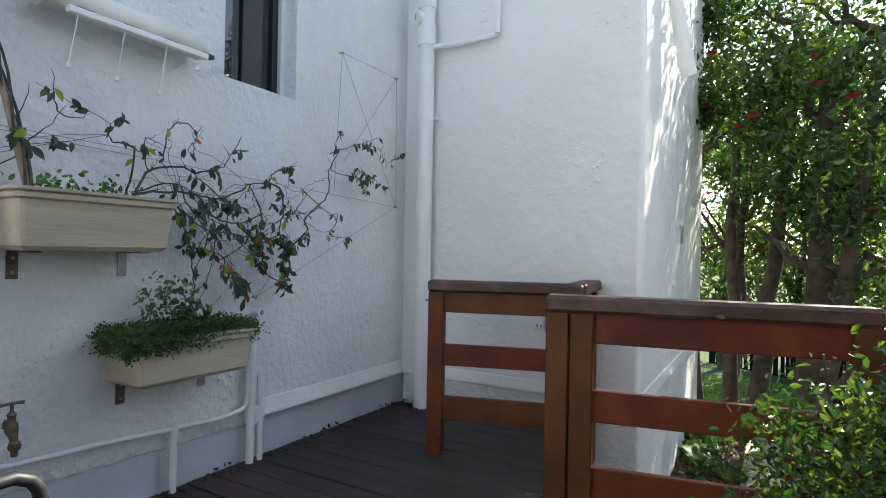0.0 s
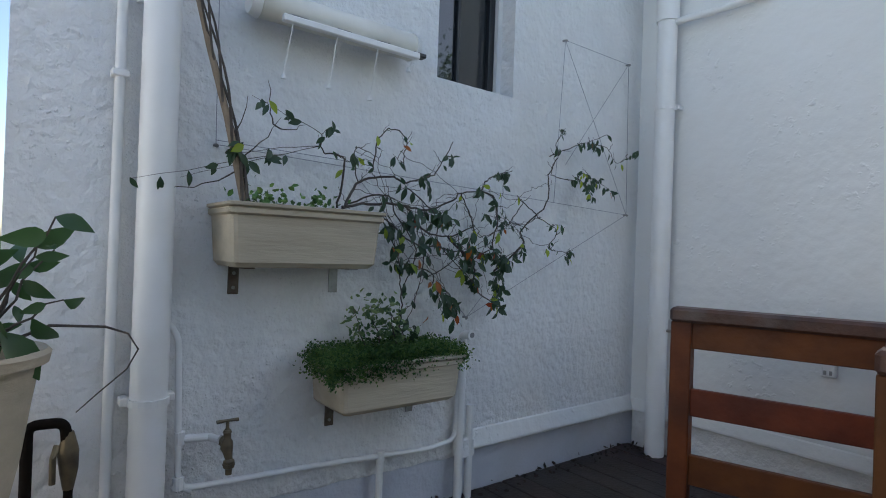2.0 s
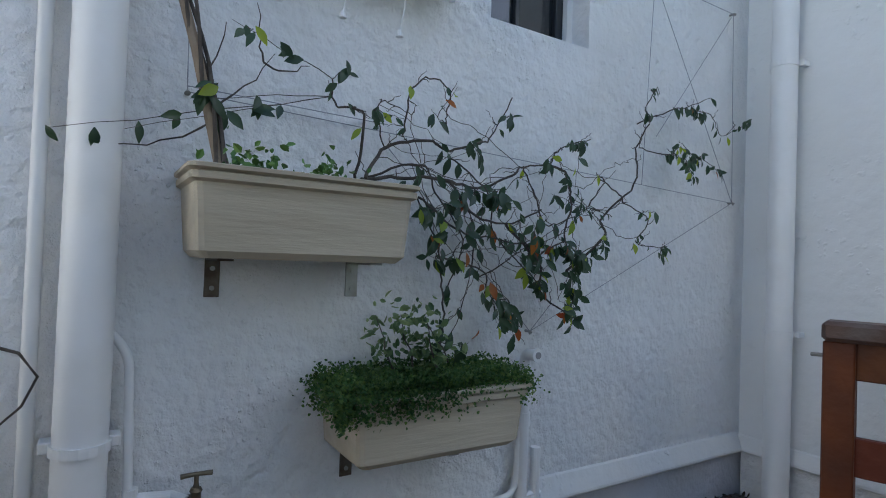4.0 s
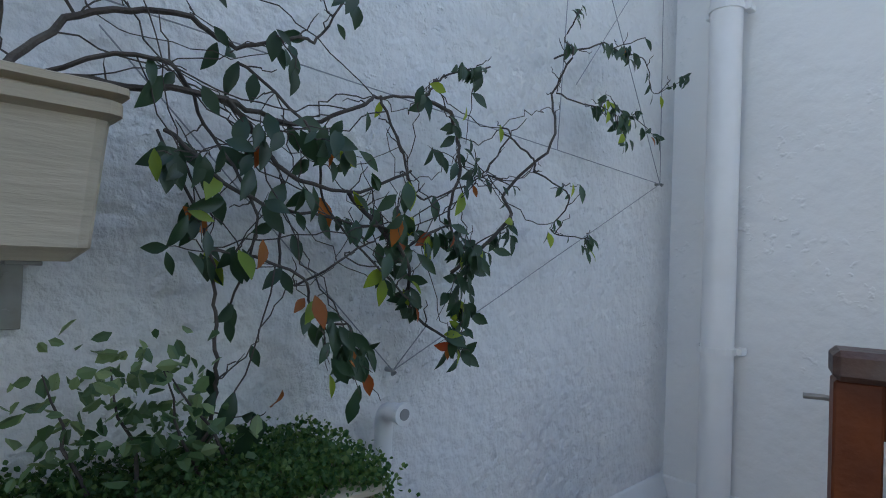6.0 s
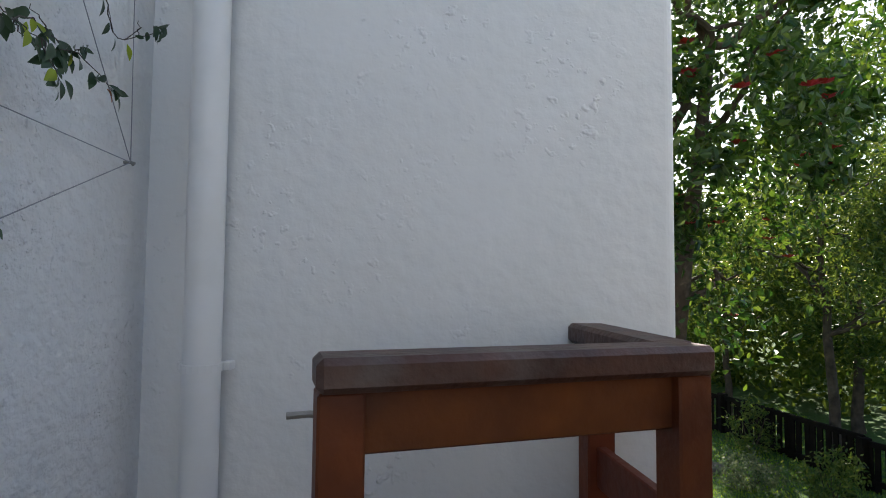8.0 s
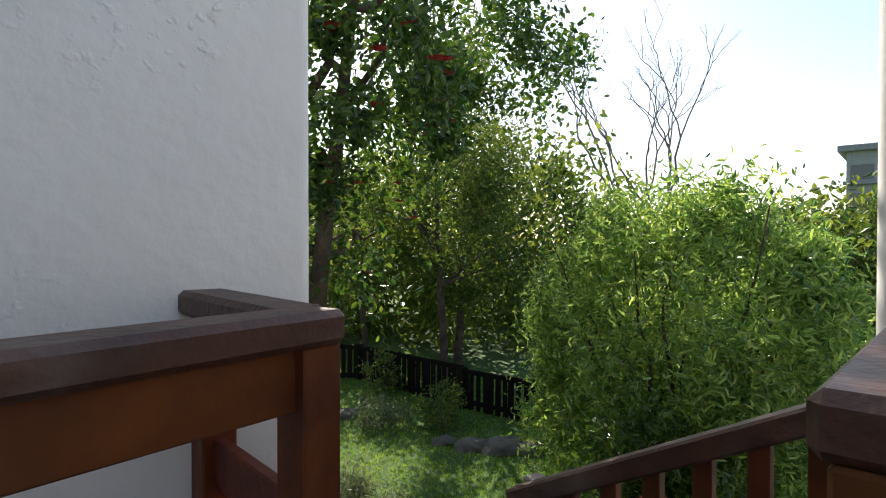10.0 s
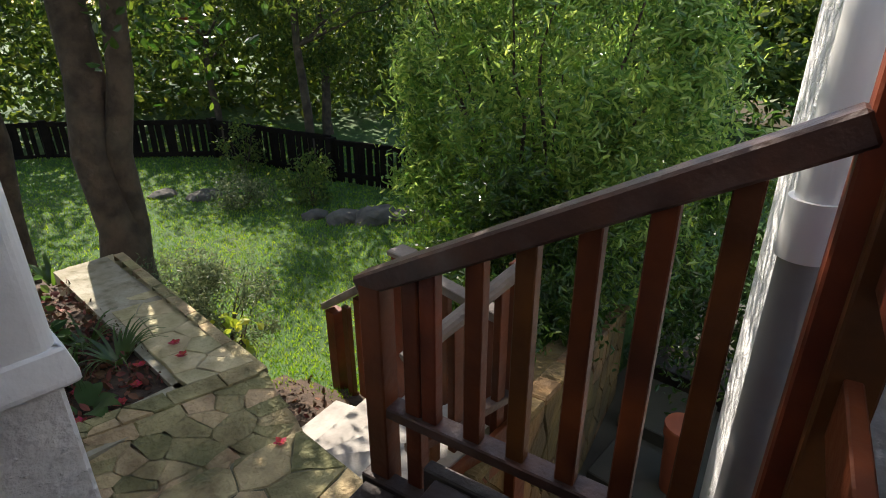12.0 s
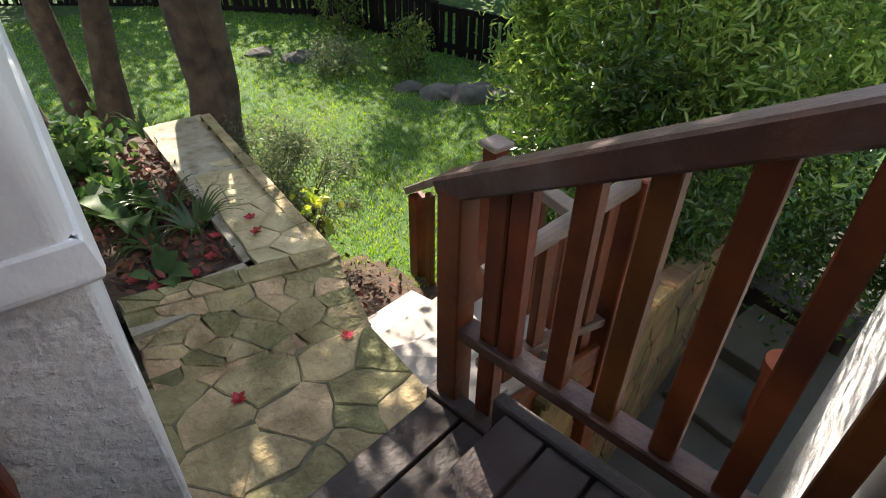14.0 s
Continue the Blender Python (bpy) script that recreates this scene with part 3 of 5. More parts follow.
def valve():
    t = thing("water_valve", "dark pipe loop with a brass stop valve by the pot", "valve", (0.1, 0.32, 0.4))
    part("pipe", tube(rounded([(0.08, 0.27, 0.0), (0.08, 0.27, 0.65), (0.09, 0.365, 0.65), (0.09, 0.375, 0.52)], 0.03), 0.016, 12), FENCEWOOD, t, smooth=True)
    part("body", tube([(0.09, 0.375, 0.62), (0.09, 0.375, 0.56), (0.09, 0.378, 0.50), (0.09, 0.378, 0.44)], [0.014, 0.03, 0.026, 0.015], 12), BRASS, t, smooth=True)
    part("stem", tube([(0.09, 0.345, 0.58), (0.11, 0.335, 0.55), (0.11, 0.335, 0.47)], 0.009, 8), BRASS, t)
    part("outlet", tube([(0.09, 0.378, 0.45), (0.09, 0.38, 0.0)], 0.013, 10), FENCEWOOD, t)


valve()


def window():
    y0, y1, z0, z1 = WIN
    t = tagged(new("window_1"), "small dark window deep in the stuccoed wall", "window", kind="structure")
    part("pane", box(-0.155, y0, z0 + 0.0, -0.15, y1 - 0.05, z1), GLASS_DARK, t)
    part("window_frame", box(-0.17, y1 - 0.07, z0, -0.125, y1 - 0.03, z1, 0.004), BLACKFRAME, t)
    part("window_frame", box(-0.17, y0, z0, -0.125, y1 - 0.07, z0 + 0.035, 0.004), BLACKFRAME, t)
    part("window_frame", box(-0.165, y1 - 0.29, z0 + 0.03, -0.13, y1 - 0.27, z1, 0.003), BLACKFRAME, t)
    part("reveal", box(-0.2, y1 - 0.031, z0, -0.10, y1, z1), SMOOTH, t)
    part("back", box(-0.29, y0, z0, -0.21, y1, z1), BLACKFRAME, t)


window()


def clothesline():
    t = thing("retractable_clothesline", "cream retractable clothesline housing with white pull bar", "clothesline", (0.09, 1.25, 2.13))
    z = 2.125
    part("drum", tube([(0.085, 0.905, z), (0.085, 0.92, z), (0.085, 1.60, z), (0.085, 1.615, z)], [0.045, 0.058, 0.058, 0.045], 24), mat("cream_plastic", (0.74, 0.72, 0.64), 0.4), t, smooth=True)
    part("end_cap", tube([(0.085, 1.60, z), (0.085, 1.63, z)], [0.062, 0.05], 24), PLASTIC, t, smooth=True)
    part("end_cap", tube([(0.085, 0.88, z), (0.085, 0.915, z)], [0.05, 0.062], 24), PLASTIC, t, smooth=True)
    bar = part("pull_bar", box(0.135, 0.985, z - 0.072, 0.165, 1.60, z - 0.045, 0.004), PLASTIC, t)
    for k in range(4):
        y = 1.02 + k * 0.185
        part("guide", box(0.11, y, z - 0.055, 0.15, y + 0.07, z - 0.036, 0.004), BLACKFRAME, t)
        length = (0.20, 0.20, 0.21, 0.05)[k]
        cord = part("cord", tube(wander((0.15, y + 0.005, z - 0.07), (0.14, y - 0.02, z - 0.07 - length), 0, 0.003, 5), 0.0028, 6), PLASTIC, t, "white hanging cord")
        part("knob", tube([(0.14, y - 0.02, z - 0.07 - length + 0.008), (0.14, y - 0.02, z - 0.07 - length - 0.012)], [0.006, 0.011], 10), PLASTIC, cord)


clothesline()


def socket():
    t = thing("outdoor_socket", "small white outdoor socket with a cable on the end wall", "socket", (1.14, 3.5, 0.7))
    part("box", box(1.105, 3.47, 0.655, 1.17, 3.509, 0.745, 0.006), PLASTIC, t)
    for k in range(2):
        part("outlet", box(1.118 + k * 0.026, 3.466, 0.668, 1.132 + k * 0.026, 3.471, 0.69, 0.002), GREYPIPE, t)
    part("cable", tube([(1.13, 3.475, 0.745), (1.12, 3.47, 0.77), (1.10, 3.48, 0.80)], 0.005, 8), FENCEWOOD, t)


socket()
t_ = thing("metal_stub", "bent grey metal rod sticking out behind the railing post", "rod", (0.70, 2.74, 0.87))
part("rod", tube([(0.80, 2.76, 0.865), (0.73, 2.755, 0.875), (0.685, 2.75, 0.872)], 0.007, 8), STEEL, t_)
t_ = thing("gutter_pipe", "white downpipe elbow under the eaves of the side wall", "pipe", (1.9, 4.3, 2.6))
part("tube", tube(rounded([(1.83, 4.05, 3.4), (1.87, 4.12, 3.0), (1.93, 4.3, 2.55)], 0.1), 0.05, 18), PLASTIC, t_, smooth=True)
part("socket", tube([(1.915, 4.26, 2.66), (1.94, 4.33, 2.50)], 0.058, 18), PLASTIC, t_, smooth=True)
t_ = thing("wall_vent", "small dark slot vent in the side wall", "vent", (1.79, 5.2, 1.3))
part("slot", box(1.785, 5.15, 1.28, 1.797, 5.35, 1.44, 0.003), GREYPIPE, t_)


def side_pipe():
    x, y = 3.03, 2.43
    t = thing("shaded_downpipe", "pale downpipe with collar on the wing wall, lower shaft greyed for shade", "pipe", (x, y, 0))
    # Lower shaft is the same pale pipe; its shade is in the grey.
    part("shaft", tube([(x, y, -2.7), (x, y, 0.50)], 0.052, 20), GREYPIPE, t, smooth=True)
    part("collar", tube([(x, y, 0.42), (x, y, 0.56)], 0.062, 20), PLASTIC, t, smooth=True)
    part("shaft", tube([(x, y, 0.55), (x, y, 4.5)], 0.05, 20), PLASTIC, t, smooth=True)


side_pipe()

# ---------------------------------------------------------------- trellis wires
def trellis():
    t = thing("wire_trellis", "thin steel wires strung in triangles on the wall", "trellis", (0.02, 3.3, 1.5))
    A, B, C, D = (0.02, 2.715, 2.465), (0.02, 3.335, 2.467), (0.02, 3.36, 1.498), (0.025, 2.03, 0.895)
    E, F = (0.02, 0.80, 1.584), (0.02, 0.793, 2.14)
    for a, b in ((A, B), (B, C), (A, C), (A, (0.02, 2.66, 1.52)), (B, (0.02, 2.75, 1.75)), (C, D), (C, E), (E, F), ((0.02, 0.80, 1.60), (0.02, 1.4, 1.59)), (D, (0.02, 1.40, 1.52)), (D, (0.03, 2.13, 1.0))):
        part("wire", tube([a, b], 0.0016, 5), WIRE, t)
    for a in (A, B, C, D, E):
        part("eye_bolt", tube([(0.0, a[1], a[2]), (0.022, a[1], a[2]), (0.03, a[1], a[2] - 0.006)], [0.006, 0.005, 0.008], 8), STEEL, t)


trellis()

# ---------------------------------------------------------------- planters


def planter(label, y0, y1, z0, z1, depth):
    """A tapered concrete trough with a rolled rim, open at the top."""
    t = thing("wall_planter", label, "planter", (depth / 2, (y0 + y1) / 2, z0), "planters on the wall")
    bm = bmesh.new()
    rims = [(0.03, z0), (0.012, z0 + 0.018), (0.0, z1 - 0.045), (-0.012, z1 - 0.038), (-0.012, z1 - 0.022), (-0.004, z1 - 0.018), (-0.018, z1 - 0.012), (-0.018, z1 - 0.003),
            (-0.010, z1), (0.022, z1), (0.028, z1 - 0.05)]
    rings = []
    for inset, z in rims:
        c = 0.018
        x0, x1, a, b = 0.012, depth - inset, y0 + inset, y1 - inset
        rings.append([bm.verts.new(p) for p in ((x0, a, z), (x1 - c, a, z), (x1 - 0.3 * c, a + 0.3 * c, z), (x1, a + c, z), (x1, b - c, z), (x1 - 0.3 * c, b - 0.3 * c, z), (x1 - c, b, z), (x0, b, z))])
    for r0, r1 in zip(rings, rings[1:]):
        for k in range(8):
            bm.faces.new((r0[k], r0[(k + 1) % 8], r1[(k + 1) % 8], r1[k]))
    bm.faces.new(rings[0][::-1])
    part("trough", bm, CONCRETE, t)
    part("soil", box(0.03, y0 + 0.03, z1 - 0.05, depth - 0.03, y1 - 0.03, z1 - 0.03), SOIL, t, "dark potting soil")
    for y in (y0 + 0.07 + 0.02, y1 - 0.075):
        bm = box(0.0, y - 0.02, z0 - 0.11, 0.006, y + 0.02, z0, 0.001)
        box(0.0, y - 0.02, z0 - 0.007, depth * 0.7, y + 0.02, z0 - 0.001, 0.001, bm=bm)
        br = part("bracket", bm, RUSTED if y < (y0 + y1) / 2 else STEEL, t, "rust-stained angle bracket" if y < (y0 + y1) / 2 else "galvanised angle bracket")
        for z in (z0 - 0.03, z0 - 0.085):
            part("screw", tube([(0.005, y, z), (0.010, y, z)], 0.007, 8), STEEL, br)
    return t


planter("cream concrete trough on steel brackets, holding a vine", 0.795, 1.375, 1.14, 1.365, 0.26)
planter("cream concrete trough overflowing with small green herbs", 1.215, 1.79, 0.575, 0.775, 0.29)

rng = np.random.default_rng(4)
t_ = tagged(part("trailing_herb", leaves("trailing_herb", np.concatenate([
    np.stack([rng.uniform(0.02, 0.305, 11000), rng.uniform(1.17, 1.81, 11000), 0.765 + 0.075 * rng.beta(1.6, 2.2, 11000)], 1),
    np.stack([rng.uniform(0.27, 0.325, 3200), 1.34 + 0.30 * np.clip(rng.normal(-0.2, 0.5, 3200), -0.6, 1.5), 0.785 - 0.10 * rng.beta(1, 2.8, 3200)], 1),
    np.stack([rng.uniform(0.05, 0.32, 2600), rng.choice([1.18, 1.79], 2600) + rng.normal(0, 0.022, 2600), 0.80 - 0.10 * rng.beta(1, 1.8, 2600)], 1)]),
    0.0102, HERB, rng, width=0.8, spread=1.2), None), "dense mat of small green trailing herb leaves in the lower planter", "plant", kind="stuff")
t_ = tagged(part("seedling_leaves", leaves("seedling_leaves", np.stack([rng.uniform(0.05, 0.27, 130), rng.choice([0.88, 0.93, 0.97, 1.12, 1.15], 130) + rng.normal(0, 0.03, 130), 1.36 + rng.gamma(2, 0.013, 130)], 1),
    0.026, mat("bright_seedling_leaf", (0.10, 0.22, 0.04), 0.5, (0.06, 0.15, 0.03), per_island=0.3), rng, width=0.6, normal=(0.5, 0, 0.3)), None), "bright green seedlings in the upper planter", "plant", kind="stuff")


def smooth_line(pts, n=6, jitter=0.0, rg=random):
    """A Catmull-Rom line through (y, z) points a little off the wall."""
    p = [Vector((0.12 + 0.035 * math.sin(3.1 * i + len(pts)), a, b)) for i, (a, b) in enumerate(pts)]
    p = [p[0]] + p + [p[-1]]
    out = []
    for i in range(1, len(p) - 2):
        for k in range(n):
            t = k / n
            q = 0.5 * ((2 * p[i]) + (-p[i - 1] + p[i + 1]) * t + (2 * p[i - 1] - 5 * p[i] + 4 * p[i + 1] - p[i + 2]) * t * t + (-p[i - 1] + 3 * p[i] - 3 * p[i + 1] + p[i + 2]) * t ** 3)
            out.append(q + Vector([rg.uniform(-1, 1) * jitter for _ in range(3)]))
    return out + [p[-2]]


VINE = thing("climbing_vine", "sparse dark-leaved vine spreading over the white wall", "vine", (0.12, 1.26, 1.40))


def stem(pts, r0, r1):
    line = smooth_line(pts, 6, 0.004)
    n = len(line)
    part("stem", tube(line, [r0 + (r1 - r0) * i / (n - 1) for i in range(n)], 7), STEM, VINE, smooth=True)
    return line


random.seed(11)
LINES = [
    stem([(1.26, 1.38), (1.40, 1.41), (1.56, 1.41), (1.65, 1.35), (1.70, 1.30), (1.84, 1.29), (1.97, 1.35)], 0.0062, 0.003),
    stem([(1.27, 1.39), (1.36, 1.50), (1.48, 1.53), (1.59, 1.52), (1.68, 1.55), (1.76, 1.59), (1.82, 1.73)], 0.006, 0.002),
    stem([(1.41, 1.54), (1.42, 1.67), (1.49, 1.74), (1.56, 1.71), (1.57, 1.64), (1.55, 1.58)], 0.003, 0.002),
    stem([(1.26, 1.38), (1.26, 1.57), (1.19, 1.60), (1.16, 1.66)], 0.005, 0.002),
    stem([(1.56, 1.41), (1.72, 1.41), (1.83, 1.46), (1.90, 1.50), (2.00, 1.52), (2.08, 1.59), (2.21, 1.64)], 0.005, 0.002),
    stem([(2.00, 1.52), (2.08, 1.50), (2.13, 1.45), (2.12, 1.38), (2.12, 1.26), (2.15, 1.15)], 0.005, 0.003),
    stem([(2.56, 1.89), (2.59, 1.84), (2.53, 1.76), (2.54, 1.66), (2.45, 1.49), (2.34, 1.35), (2.28, 1.27), (2.15, 1.13)], 0.002, 0.005),
    stem([(2.53, 1.76), (2.70, 1.84), (2.84, 1.88), (2.97, 1.94)], 0.003, 0.0015),
    stem([(2.88, 1.88), (2.97, 1.86), (3.14, 1.80), (3.24, 1.86)], 0.002, 0.0012),
    stem([(2.25, 1.38), (2.27, 1.48), (2.31, 1.51), (2.36, 1.44), (2.46, 1.42)], 0.002, 0.003),
    stem([(1.47, 1.35), (1.55, 1.17), (1.57, 1.09), (1.57, 0.98), (1.58, 0.89), (1.54, 0.80)], 0.0025, 0.004),
    stem([(1.84, 1.29), (1.95, 1.16), (2.03, 1.04), (2.11, 0.96), (2.19, 0.92)], 0.005, 0.002),
    stem([(1.56, 1.17), (1.71, 1.12), (1.77, 1.04), (1.82, 1.02), (1.84, 0.95)], 0.003, 0.002),
    stem([(2.46, 1.42), (2.54, 1.35), (2.55, 1.26), (2.63, 1.24), (2.76, 1.25)], 0.0025, 0.0012),
    stem([(1.49, 1.36), (1.59, 1.26), (1.76, 1.24), (1.90, 1.22), (2.08, 1.21)], 0.004, 0.002),
    stem([(2.54, 1.66), (2.68, 1.64), (2.82, 1.70), (2.89, 1.65)], 0.0025, 0.0012),
    stem([(1.30, 1.40), (1.45, 1.45), (1.55, 1.38), (1.62, 1.22), (1.60, 1.05)], 0.004, 0.002),
    stem([(1.60, 1.50), (1.72, 1.38), (1.80, 1.25), (1.93, 1.10), (2.06, 1.05)], 0.003, 0.002),
    stem([(1.90, 1.50), (1.95, 1.38), (2.02, 1.30), (2.12, 1.33), (2.25, 1.38), (2.34, 1.35)], 0.003, 0.0015),
    stem([(1.95, 1.16), (2.08, 1.24), (2.20, 1.20), (2.30, 1.26)], 0.003, 0.0015),
    stem([(1.70, 1.30), (1.66, 1.20), (1.72, 1.10), (1.80, 1.16), (1.92, 1.20)], 0.003, 0.002),
    stem([(1.35, 1.50), (1.30, 1.60), (1.36, 1.64), (1.42, 1.60)], 0.0025, 0.0012),
]
CLUSTERS = [(1.18, 1.67, 6, 0.05), (1.32, 1.59, 6, 0.06), (1.5, 1.61, 5, 0.04), (1.80, 1.63, 8, 0.05), (1.66, 1.51, 6, 0.05), (2.15, 1.58, 13, 0.06), (2.01, 1.54, 3, 0.03),
            (2.56, 1.89, 5, 0.03), (2.84, 1.85, 11, 0.06), (2.76, 1.57, 15, 0.07), (2.89, 1.65, 13, 0.07), (3.22, 1.85, 5, 0.03), (1.78, 1.35, 16, 0.08), (1.65, 1.38, 12, 0.08)]
CLUSTERS += [(1.52, 1.32, 10, 0.07), (1.59, 1.17, 14, 0.08), (1.9, 1.19, 26, 0.10), (2.13, 1.13, 46, 0.08), (2.13, 0.99, 24, 0.07), (2.27, 1.24, 9, 0.05), (2.16, 1.37, 7, 0.06), (2.51, 1.38, 4, 0.04),
             (2.64, 1.22, 7, 0.05), (1.74, 0.95, 18, 0.07), (1.88, 0.92, 10, 0.05), (1.49, 1.2, 8, 0.06), (1.64, 0.88, 6, 0.04), (0.64, 1.39, 7, 0.05), (0.82, 1.49, 8, 0.05), (0.87, 1.75, 5, 0.04)]
rv = np.random.default_rng(7)


ORANGELEAF = leaf_mat("orange_autumn_leaf", (0.42, 0.12, 0.02), (0.30, 0.10, 0.03), 0.45, 0.4, 0.3)
LIMELEAF = leaf_mat("yellow_green_vine_leaf", (0.30, 0.36, 0.04), (0.18, 0.26, 0.04), 0.4, 0.4, 0.4)


def vine_leaf(base, along, length, width, curl=0.15):
    """A pointed oval leaf hanging from base, folded a little along its rib."""
    bm = bmesh.new()
    along = along.normalized()
    side = along.cross(Vector((1, random.uniform(-0.6, 0.6), random.uniform(-0.3, 0.3)))).normalized()
    up = side.cross(along)
    rows = []
    for i, w in enumerate((0.06, 0.62, 0.97, 0.92, 0.55, 0.03)):
        f = i / 5
        mid = base + along * length * f + up * length * curl * (f - f * f * 1.6)
        rows.append([bm.verts.new(mid + side * k * w * length * width * 0.5 + up * abs(k) * w * length * 0.06) for k in (-1, 0, 1)])
    for r0, r1 in zip(rows, rows[1:]):
        for k in (0, 1):
            bm.faces.new((r0[k], r0[k + 1], r1[k + 1], r1[k]))
    return bm


def leaf_tone():
    t = random.random()
    if t < 0.022:
        return REDLEAF, "red autumn leaf"
    if t < 0.040:
        return ORANGELEAF, "orange autumn leaf"
    return (LIMELEAF, "yellow-green leaf") if t < 0.11 else (VINELEAF, "")


def vine_leaves():
    every = [q for line in LINES for q in line]
    for y, z, n, s in CLUSTERS:
        c = Vector((0.14, y, z))
        q = min(every, key=lambda p: (p - c).length)
        tip = c + Vector((0.02, random.uniform(-s, s) * 0.6, random.uniform(-0.2, 1.0) * s))
        twigs = [wander(q, tip, 0.0, 0.005, 7)]
        for k in range(max(1, n // 5)):
            start = random.choice(twigs[0])
            twigs.append(wander(start, c + Vector((random.uniform(-0.02, 0.06), random.gauss(0, s), random.gauss(0, s))), 0.0, 0.005, 6))
        for tw in twigs:
            part("twig", tube(tw, [0.0016 - 0.0009 * i / (len(tw) - 1) for i in range(len(tw))], 5), STEM, VINE)
        for k in range(int(n * (2.4 if y > 2.4 else 2.1 if y > 2.0 else 1.6))):
            along = [q for q in every if abs(q.y - y) < 0.16 and abs(q.z - z) < 0.13]
            base = random.choice(along) if along and random.random() < 0.4 else random.choice(random.choice(twigs)[2:])
            p = Vector(base) + Vector([random.uniform(-0.012, 0.012) for _ in range(3)])
            d = Vector((random.uniform(-0.15, 0.5), random.gauss(0, 0.55), -0.75 + random.gauss(0, 0.4)))
            size = random.uniform(0.035, 0.066) * (0.84 if y > 2.4 else 1.06 if y < 2.0 and z < 1.5 else 0.88)
            m, lab = leaf_tone()
            part("leaf", vine_leaf(p, d, size, random.uniform(0.36, 0.52)), m, VINE, lab, smooth=True)


vine_leaves()
low = [q for line in LINES for q in line if 1.3 < q.y < 2.6]
made = 0
while made < 52:
    p, q = random.choice(low), random.choice(low)
    if 0.14 < (p - q).length < 0.42:
        made += 1
        line = wander(p, q, random.uniform(-0.03, 0.06), 0.009, 11)
        part("stem", tube(line, [random.uniform(0.0009, 0.0016)] * len(line), 5), STEM, VINE, smooth=True)
        if made % 3 == 0:
            m, lab = leaf_tone()
            part("leaf", vine_leaf(Vector(line[5]), Vector((0.2, random.gauss(0, 0.5), -0.7)), random.uniform(0.04, 0.075), 0.46), m, VINE, lab, smooth=True)
for k in range(130):
    a = random.choice(LINES)
    q = random.choice(a)
    part("tendril", tube(wander(q, q + Vector((random.uniform(-0.02, 0.03), random.uniform(-0.05, 0.05), random.uniform(-0.03, 0.07))), 0, 0.006, 5), [0.0018, 0.0016, 0.0014, 0.0012, 0.001, 0.0008], 5), STEM, VINE)


CANE = mat("pale_cane", (0.30, 0.23, 0.16), 0.7, (0.20, 0.15, 0.10), 14.0, bump=0.4, bump_scale=60.0)


def stake():
    t = thing("bare_climber", "bare twisted climber stem tied to a stake in the planter", "plant", (0.15, 0.87, 1.37))
    part("garden_cane", tube([(0.15, 0.872, 1.35), (0.15, 0.80, 1.66), (0.14, 0.735, 1.89), (0.12, 0.66, 2.2), (0.1, 0.58, 2.6)], [0.014, 0.013, 0.011, 0.009, 0.008], 8), CANE, t, smooth=True)
    for k in range(4):
        ph = k * 1.7
        pts = [(0.15 + 0.016 * math.cos(ph + 9 * s), 0.875 - 0.225 * s ** 1.05 + 0.016 * math.sin(ph + 9 * s) - 0.05 * max(0, s - 0.6) * (k % 2), 1.36 + 0.95 * s) for s in [i / 14 for i in range(15)]]
        part("stem", tube(pts, [0.006 - 0.003 * i / 14 for i in range(15)], 6), STEM, t, smooth=True)
    for a, b in (((0.15, 0.85, 1.49), (0.12, 0.62, 1.40)), ((0.15, 0.85, 1.52), (0.13, 1.0, 1.70)), ((0.13, 0.97, 1.67), (0.12, 1.10, 1.69)), ((0.13, 0.97, 1.67), (0.12, 0.95, 1.83)), ((0.15, 0.82, 1.6), (0.14, 0.87, 1.75))):
        part("twig", tube(wander(a, b, 0.02, 0.008, 6), [0.003, 0.0028, 0.0025, 0.002, 0.0018, 0.0015, 0.001], 5), STEM, t)


stake()
YOUNG = leaf_mat("pale_young_leaf", (0.15, 0.22, 0.10), (0.07, 0.13, 0.05), 0.4, 0.5, 0.35)
for y, n in ((1.56, 16), (1.47, 16), (1.40, 13), (1.62, 8)):
    t_ = thing("young_shrub", "upright young plant with small pale leaves in the lower planter", "plant", (0.15, y, 0.77))
    tip = Vector((0.14 + random.uniform(-0.03, 0.05), y - 0.10 + random.uniform(-0.07, 0.05), 0.98))
    line = wander((0.15, y, 0.76), tip, 0, 0.01, 6)
    part("stem", tube(line, [0.004, 0.0036, 0.003, 0.0026, 0.002, 0.0016, 0.001], 6), STEM, t_)
    part("foliage", leaves("foliage", [line[random.randrange(2, 7)] + Vector([random.uniform(-0.06, 0.06) for _ in range(3)]) for _ in range(n * 5)], 0.028, YOUNG, rv, width=0.6), None, t_)


